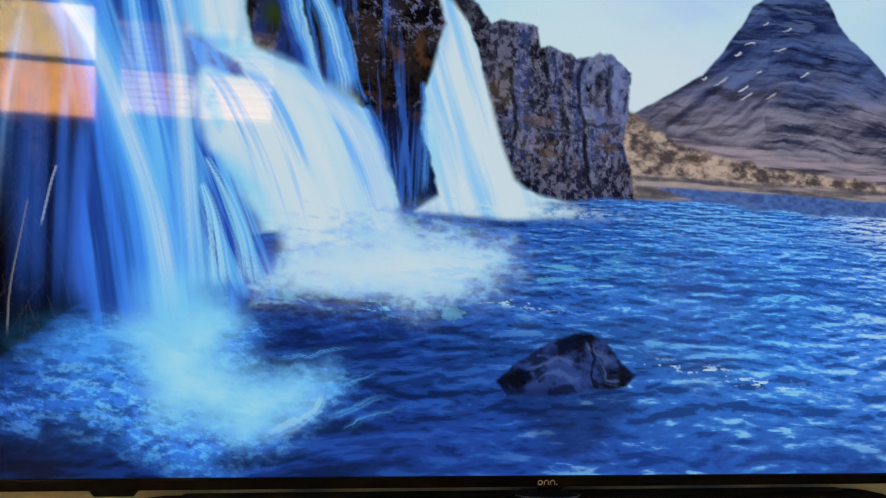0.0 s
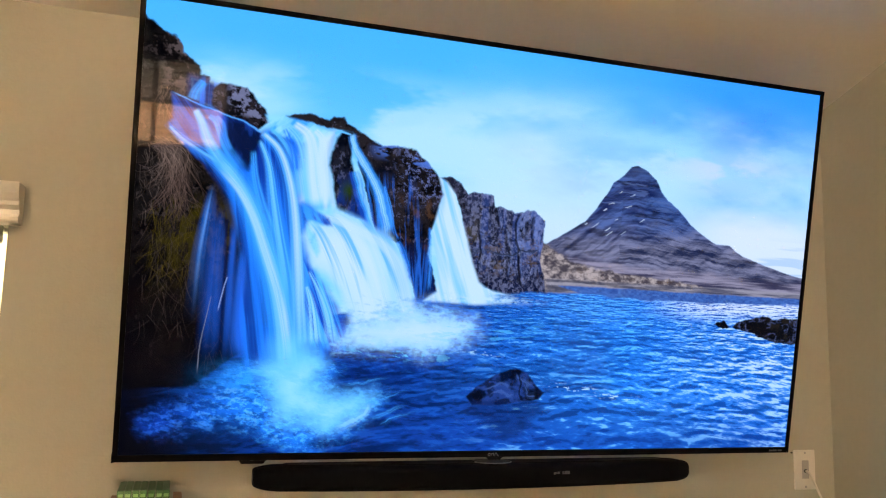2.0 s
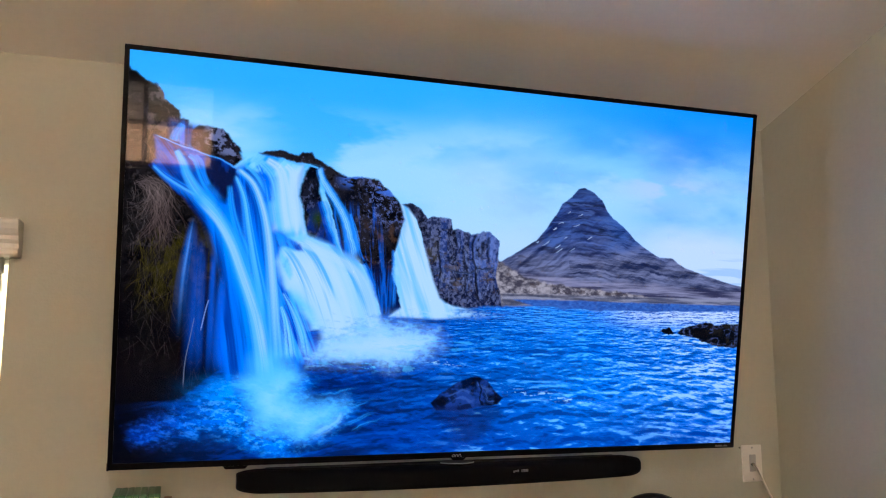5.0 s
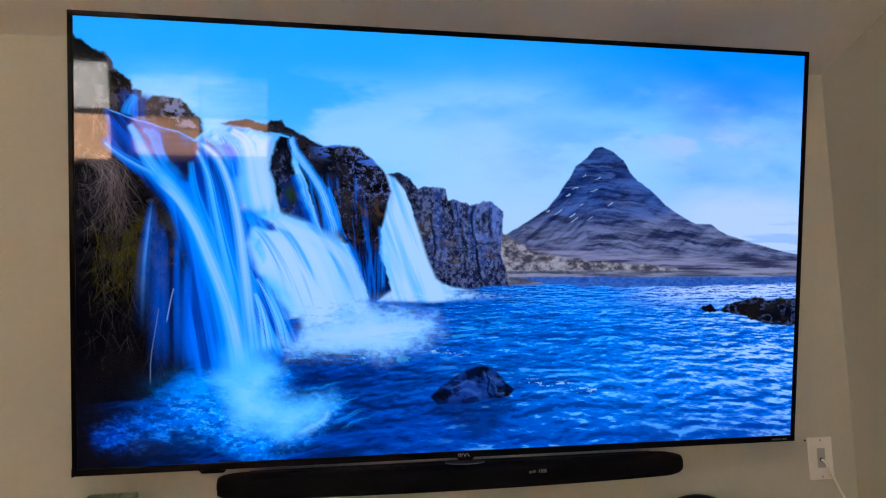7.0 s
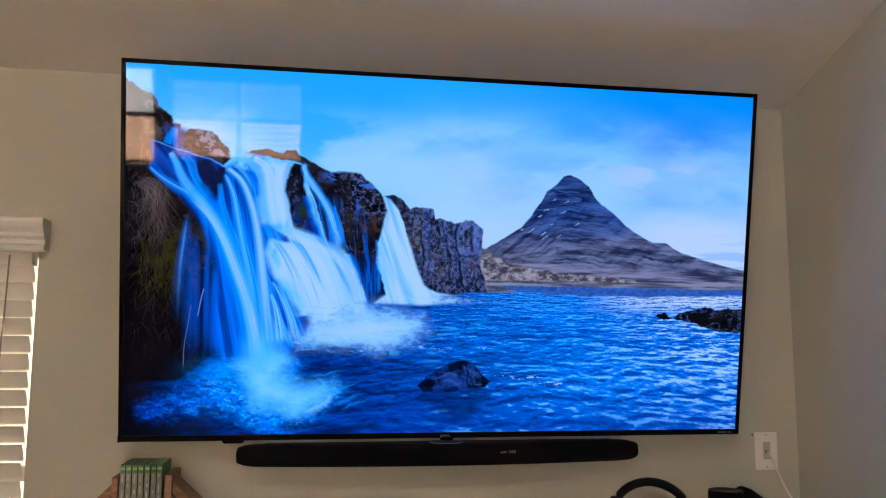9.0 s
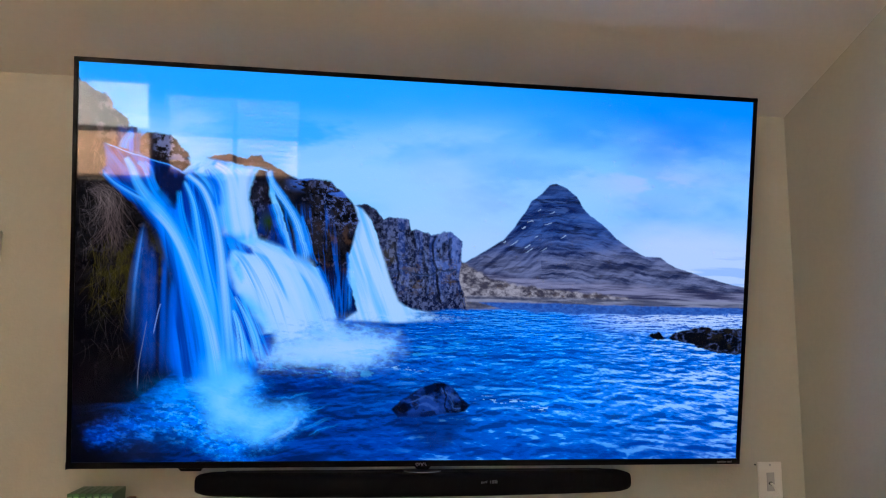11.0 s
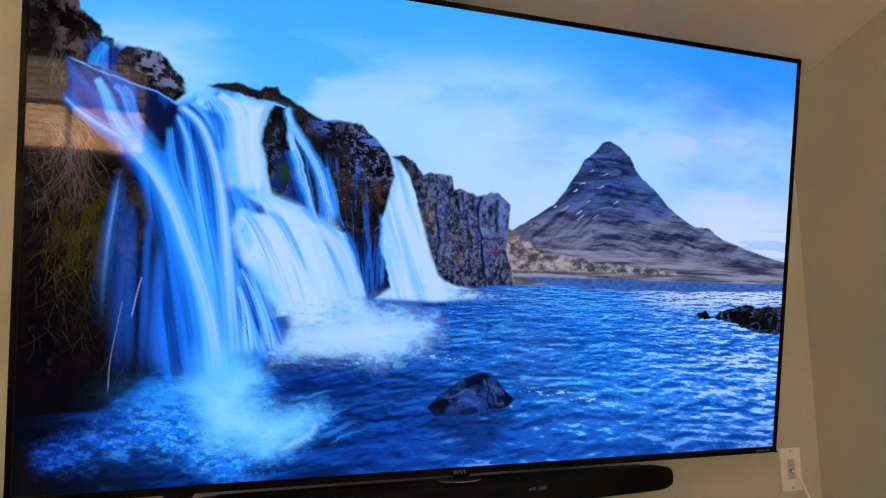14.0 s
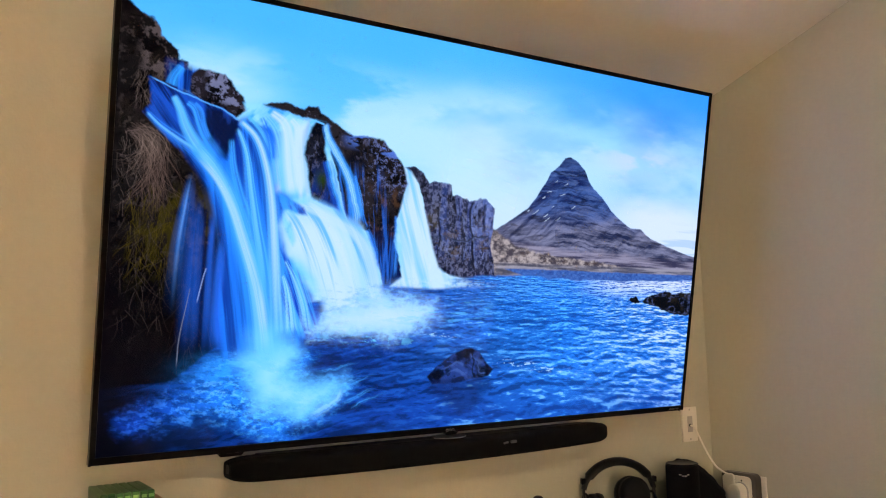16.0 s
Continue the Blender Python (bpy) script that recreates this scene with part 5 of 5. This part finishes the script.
rack = thing("wooden_rack", pose(-1.85, 0, SHELF), "small brown wooden rack holding upright game cases", "rack")
part("base_board", box(-0.053, 0.056, -0.150, -0.006, 0.066, 0.080, 0.0015), PINE, rack)
part("side_board", box(-0.068, -0.0535, -0.150, -0.006, 0.0, 0.222, 0.0015), PINE, rack)
part("side_board", box(0.0565, 0.074, -0.150, -0.006, 0.0, 0.226, 0.0015), PINE, rack)
for s, x0 in ((-1, -0.0685), (1, 0.0745)):
    part("brace", prism([(x0, 0.205), (x0, 0.178), (x0 + s * 0.185, 0.0), (x0 + s * 0.215, 0.0)], "y", -0.135, -0.020, 0.0015), PINE, rack)

rs = random.Random(5)


def game_case(x, lean):
    c = thing("game_case", pose(x, -0.009, SHELF + 0.0805, 0, lean, 0), "green-topped plastic game case with grey printed spine", "game case", "game cases in the rack")
    part("shell", box(-0.0069, 0.0069, -0.131, 0.0, 0.0, 0.170, 0.0022), GREEN, c, "green plastic shell")
    spine = part("spine_insert", box(-0.0058, 0.0058, -0.1322, -0.1312, 0.003, 0.150, 0.0003), INSERT, c, "grey printed spine")
    z = 0.146
    while z > 0.03:
        h = rs.uniform(0.006, 0.022)
        part("print_bar", box(-0.0022, rs.uniform(-0.0004, 0.0018), -0.1328, -0.1320, z - h, z), PRINT_DIM, spine)
        z -= h + rs.uniform(0.006, 0.02)
    part("printed_strip", box(-0.0048, 0.0048, -0.1318, -0.1308, 0.157, 0.163), surface("pale_green_print", (0.16, 0.34, 0.12), 0.4), c)
    return c


for k in range(7):
    game_case(-1.895 + 0.0146 * k, rs.uniform(-0.4, 0.4))

# headphones: a padded band over two cups, turned a little
hp = thing("headphones", pose(-0.503, -0.082, SHELF, 0, 0, -27), "black over-ear headphones standing on their ear cups", "headphones")
arch = [(0.104 * math.cos(a), 0.0, 0.078 + 0.094 * math.sin(a)) for a in np.linspace(radians(12), radians(168), 34)]
bm = bmesh.new()
rings = []
for i, p in enumerate(arch):
    a = radians(12 + 156 * i / 33)
    nrm = Vector((math.cos(a) / 0.104, 0, math.sin(a) / 0.094)).normalized()
    t = 0.0115 if 4 < i < 29 else 0.0065
    w = 0.021 if 4 < i < 29 else 0.013
    rings.append([bm.verts.new(Vector(p) + nrm * (t * q) + Vector((0, w * r, 0))) for r, q in rounded(2, 2, 0.8, 3)])
for lo, hi in zip(rings, rings[1:]):
    for k in range(len(lo)):
        bm.faces.new((lo[k], lo[(k + 1) % len(lo)], hi[(k + 1) % len(lo)], hi[k]))
bm.faces.new(rings[0])
bm.faces.new(rings[-1][::-1])
part("headband", bm, LEATHER, hp, "padded black headband", smooth=True)
for s in (-1, 1):
    part("slider", box(s * 0.1025 - 0.003, s * 0.1025 + 0.003, -0.007, 0.007, 0.066, 0.108, 0.0015), METAL, hp, "metal slider")
    part("hinge", box(s * 0.102 - 0.008, s * 0.102 + 0.008, -0.010, 0.010, 0.112, 0.128, 0.003), BLACK, hp)
    fork = [(s * 0.097, 0.040 * math.sin(a), 0.045 + 0.040 * math.cos(a)) for a in np.linspace(-1.9, 1.9, 18)]
    part("yoke", tube(fork, 0.0035, 8), BLACK, hp, smooth=True)
    turn = pose(-0.080, 0, 0.043, 0, -84, 0) if s < 0 else pose(0.044, -0.002, 0.080, 78, 0, 14) @ Matrix.Scale(1.15, 4)
    cup = part("ear_cup", lathe([(0.020, 0.020), (0.034, 0.017), (0.041, 0.008), (0.042, -0.006)], 32), BLACK_M, hp, "dark ear cup", turn, True)
    part("ear_pad", lathe([(0.042, -0.007), (0.045, -0.014), (0.043, -0.026), (0.032, -0.030), (0.024, -0.022)], 32), LEATHER, cup, "padded ear cushion", smooth=True)

# cylindrical speaker
spk = thing("smart_speaker", pose(-0.316, -0.152, SHELF), "black cylindrical smart speaker on the shelf", "speaker")
part("body", lathe([(0.044, 0.0), (0.047, 0.003), (0.047, 0.149), (0.0455, 0.1535)], 48), FABRIC, spk, smooth=True)
part("top_ring", lathe([(0.0455, 0.1535), (0.0460, 0.156), (0.0445, 0.1575), (0.0415, 0.1565)], 48), BLACK, spk, "glossy ring", smooth=True)
part("top_disc", lathe([(0.040, 0.1545), (0.040, 0.156), (0.030, 0.1562)], 40), PLASTIC_D, spk, "grey control disc")
# four pale dashes in a shallow arc round the front
for k, a in enumerate((-146, -137, -128, -119)):
    a = radians(a)
    zc = 0.127 + (0.0035 if k in (0, 3) else 0.0)
    bm = box(-0.0032, 0.0032, -0.0008, 0.0008, -0.0012, 0.0012, 0.0005)
    part("mark", bm, PALE_MARK, spk, "small white mark", pose(0.0475 * math.cos(a), 0.0475 * math.sin(a), zc, 0, (8, 3, -3, -8)[k], math.degrees(a) + 90))

# soft black pouch behind the speaker
bm = bmesh.new()
bmesh.ops.create_uvsphere(bm, u_segments=40, v_segments=24, radius=1)
for v in bm.verts:
    c = v.co.copy()
    e = Vector([math.copysign(abs(q) ** 0.62, q) for q in c])
    sag = 1.0 - 0.72 * max(0.0, (e.x + 0.5) / 1.5) ** 1.1
    fold = 0.006 * noise.noise(c * 3.1) + 0.003 * noise.noise(c * 9)
    v.co = Vector((0.088 * e.x, 0.055 * e.y, 0.075 * (e.z + 1) * (sag if e.z > -0.5 else 1))) + c * fold
pouch = part("pouch", bm, surface("black_nylon", (0.005, 0.005, 0.0055), 0.8, spec=0.12, grain=700, amount=0.3, large=20, bump=0.6, bump_size=120), None, m=pose(-0.165, -0.072, SHELF + 0.002, 0, 0, -6), smooth=True)
tagged(pouch, "slouching soft black fabric pouch on the shelf", "pouch")

# small bottle
flask = thing("small_bottle", pose(-0.812, -0.10, SHELF), "small black bottle with a rounded cap", "bottle")
part("body", lathe([(0.017, 0.0), (0.019, 0.003), (0.019, 0.070), (0.015, 0.082)], 28), BLACK_M, flask, smooth=True)
part("cap", lathe([(0.0165, 0.082), (0.0165, 0.100), (0.014, 0.110), (0.008, 0.115)], 28), BLACK, flask, "rounded black cap", smooth=True)

# ---- wall sockets and cable ----
port = thing("wall_plate", pose(-0.1045, 0, 1.3915), "white cable wall plate beside the television", "wall plate")
part("plate", box(-0.0350, 0.0350, -0.0062, 0.0, -0.0545, 0.0545, 0.0022), PLASTIC_W, port)
part("insert", box(-0.0115, 0.0115, -0.0078, -0.0055, -0.0240, 0.0260, 0.0012), PLASTIC_G, port, "grey insert")
part("grommet", lathe([(0.0052, 0.0), (0.0052, 0.002), (0.0030, 0.0026)], 20), PLASTIC_D, port, "dark cable hole", pose(-0.001, -0.0075, -0.003, 90))
for z in (0.0465, -0.0465):
    part("screw", lathe([(0.0030, 0.0), (0.0028, 0.0010), (0.0010, 0.0012)], 16), PLASTIC_G, port, m=pose(0, -0.0060, z, 90))
nail = part("nail", lathe([(0.0022, 0.0), (0.0022, 0.003), (0.0012, 0.004)], 14), METAL, None, m=pose(-0.1455, 0, 1.4385, 90))
tagged(nail, "small dark nail head in the wall", "nail")

tap = thing("plug_adapter", pose(0, -0.123, 1.165), "white-faced dark grey plug adapter on the side wall", "adapter")
part("wall_plate", box(-0.006, 0.0, -0.079, 0.058, -0.075, 0.074, 0.002), PLASTIC_W, tap, "white wall plate")
part("body", prism([(p, q) for p, q in rounded(0.128, 0.164, 0.016)], "x", -0.034, -0.0062, 0.003), PLASTIC_D, tap, "dark grey housing")
part("face", prism([(p + 0.004, q) for p, q in rounded(0.106, 0.146, 0.014)], "x", -0.0385, -0.0335, 0.0015), PLASTIC_W, tap, "white socket face")
for yy in (0.010, -0.016):
    part("slot", lathe([(0.0028, 0.0), (0.0028, 0.0012), (0.0016, 0.0014)], 16), PLASTIC_D, tap, m=pose(-0.0383, yy, 0.060, 0, -90))
part("plug_rim", prism([(p - 0.012, q + 0.018) for p, q in rounded(0.055, 0.075, 0.026, 8)], "x", -0.0405, -0.0380, 0.0008), PLASTIC_G, tap, "grey rim")
plug = part("plug", prism([(p - 0.012, q + 0.018) for p, q in rounded(0.048, 0.068, 0.0225, 8)], "x", -0.074, -0.0380, 0.005), PLASTIC_W, tap, "rounded white plug")
part("plug_face", prism([(p - 0.012, q + 0.018) for p, q in rounded(0.034, 0.054, 0.0155, 8)], "x", -0.0755, -0.0735, 0.0007), PLASTIC_W, plug)
cable = part("cable", tube(smooth_path([(-0.1055, -0.004, 1.3885), (-0.1045, -0.020, 1.385), (-0.099, -0.032, 1.362), (-0.087, -0.048, 1.315), (-0.070, -0.070, 1.265), (-0.052, -0.095, 1.243), (-0.045, -0.112, 1.240), (-0.052, -0.121, 1.225), (-0.058, -0.1215, 1.210)], 8), 0.0031, 12), PLASTIC_W, None, smooth=True)
tagged(cable, "thin white cable from wall plate to plug", "cable")
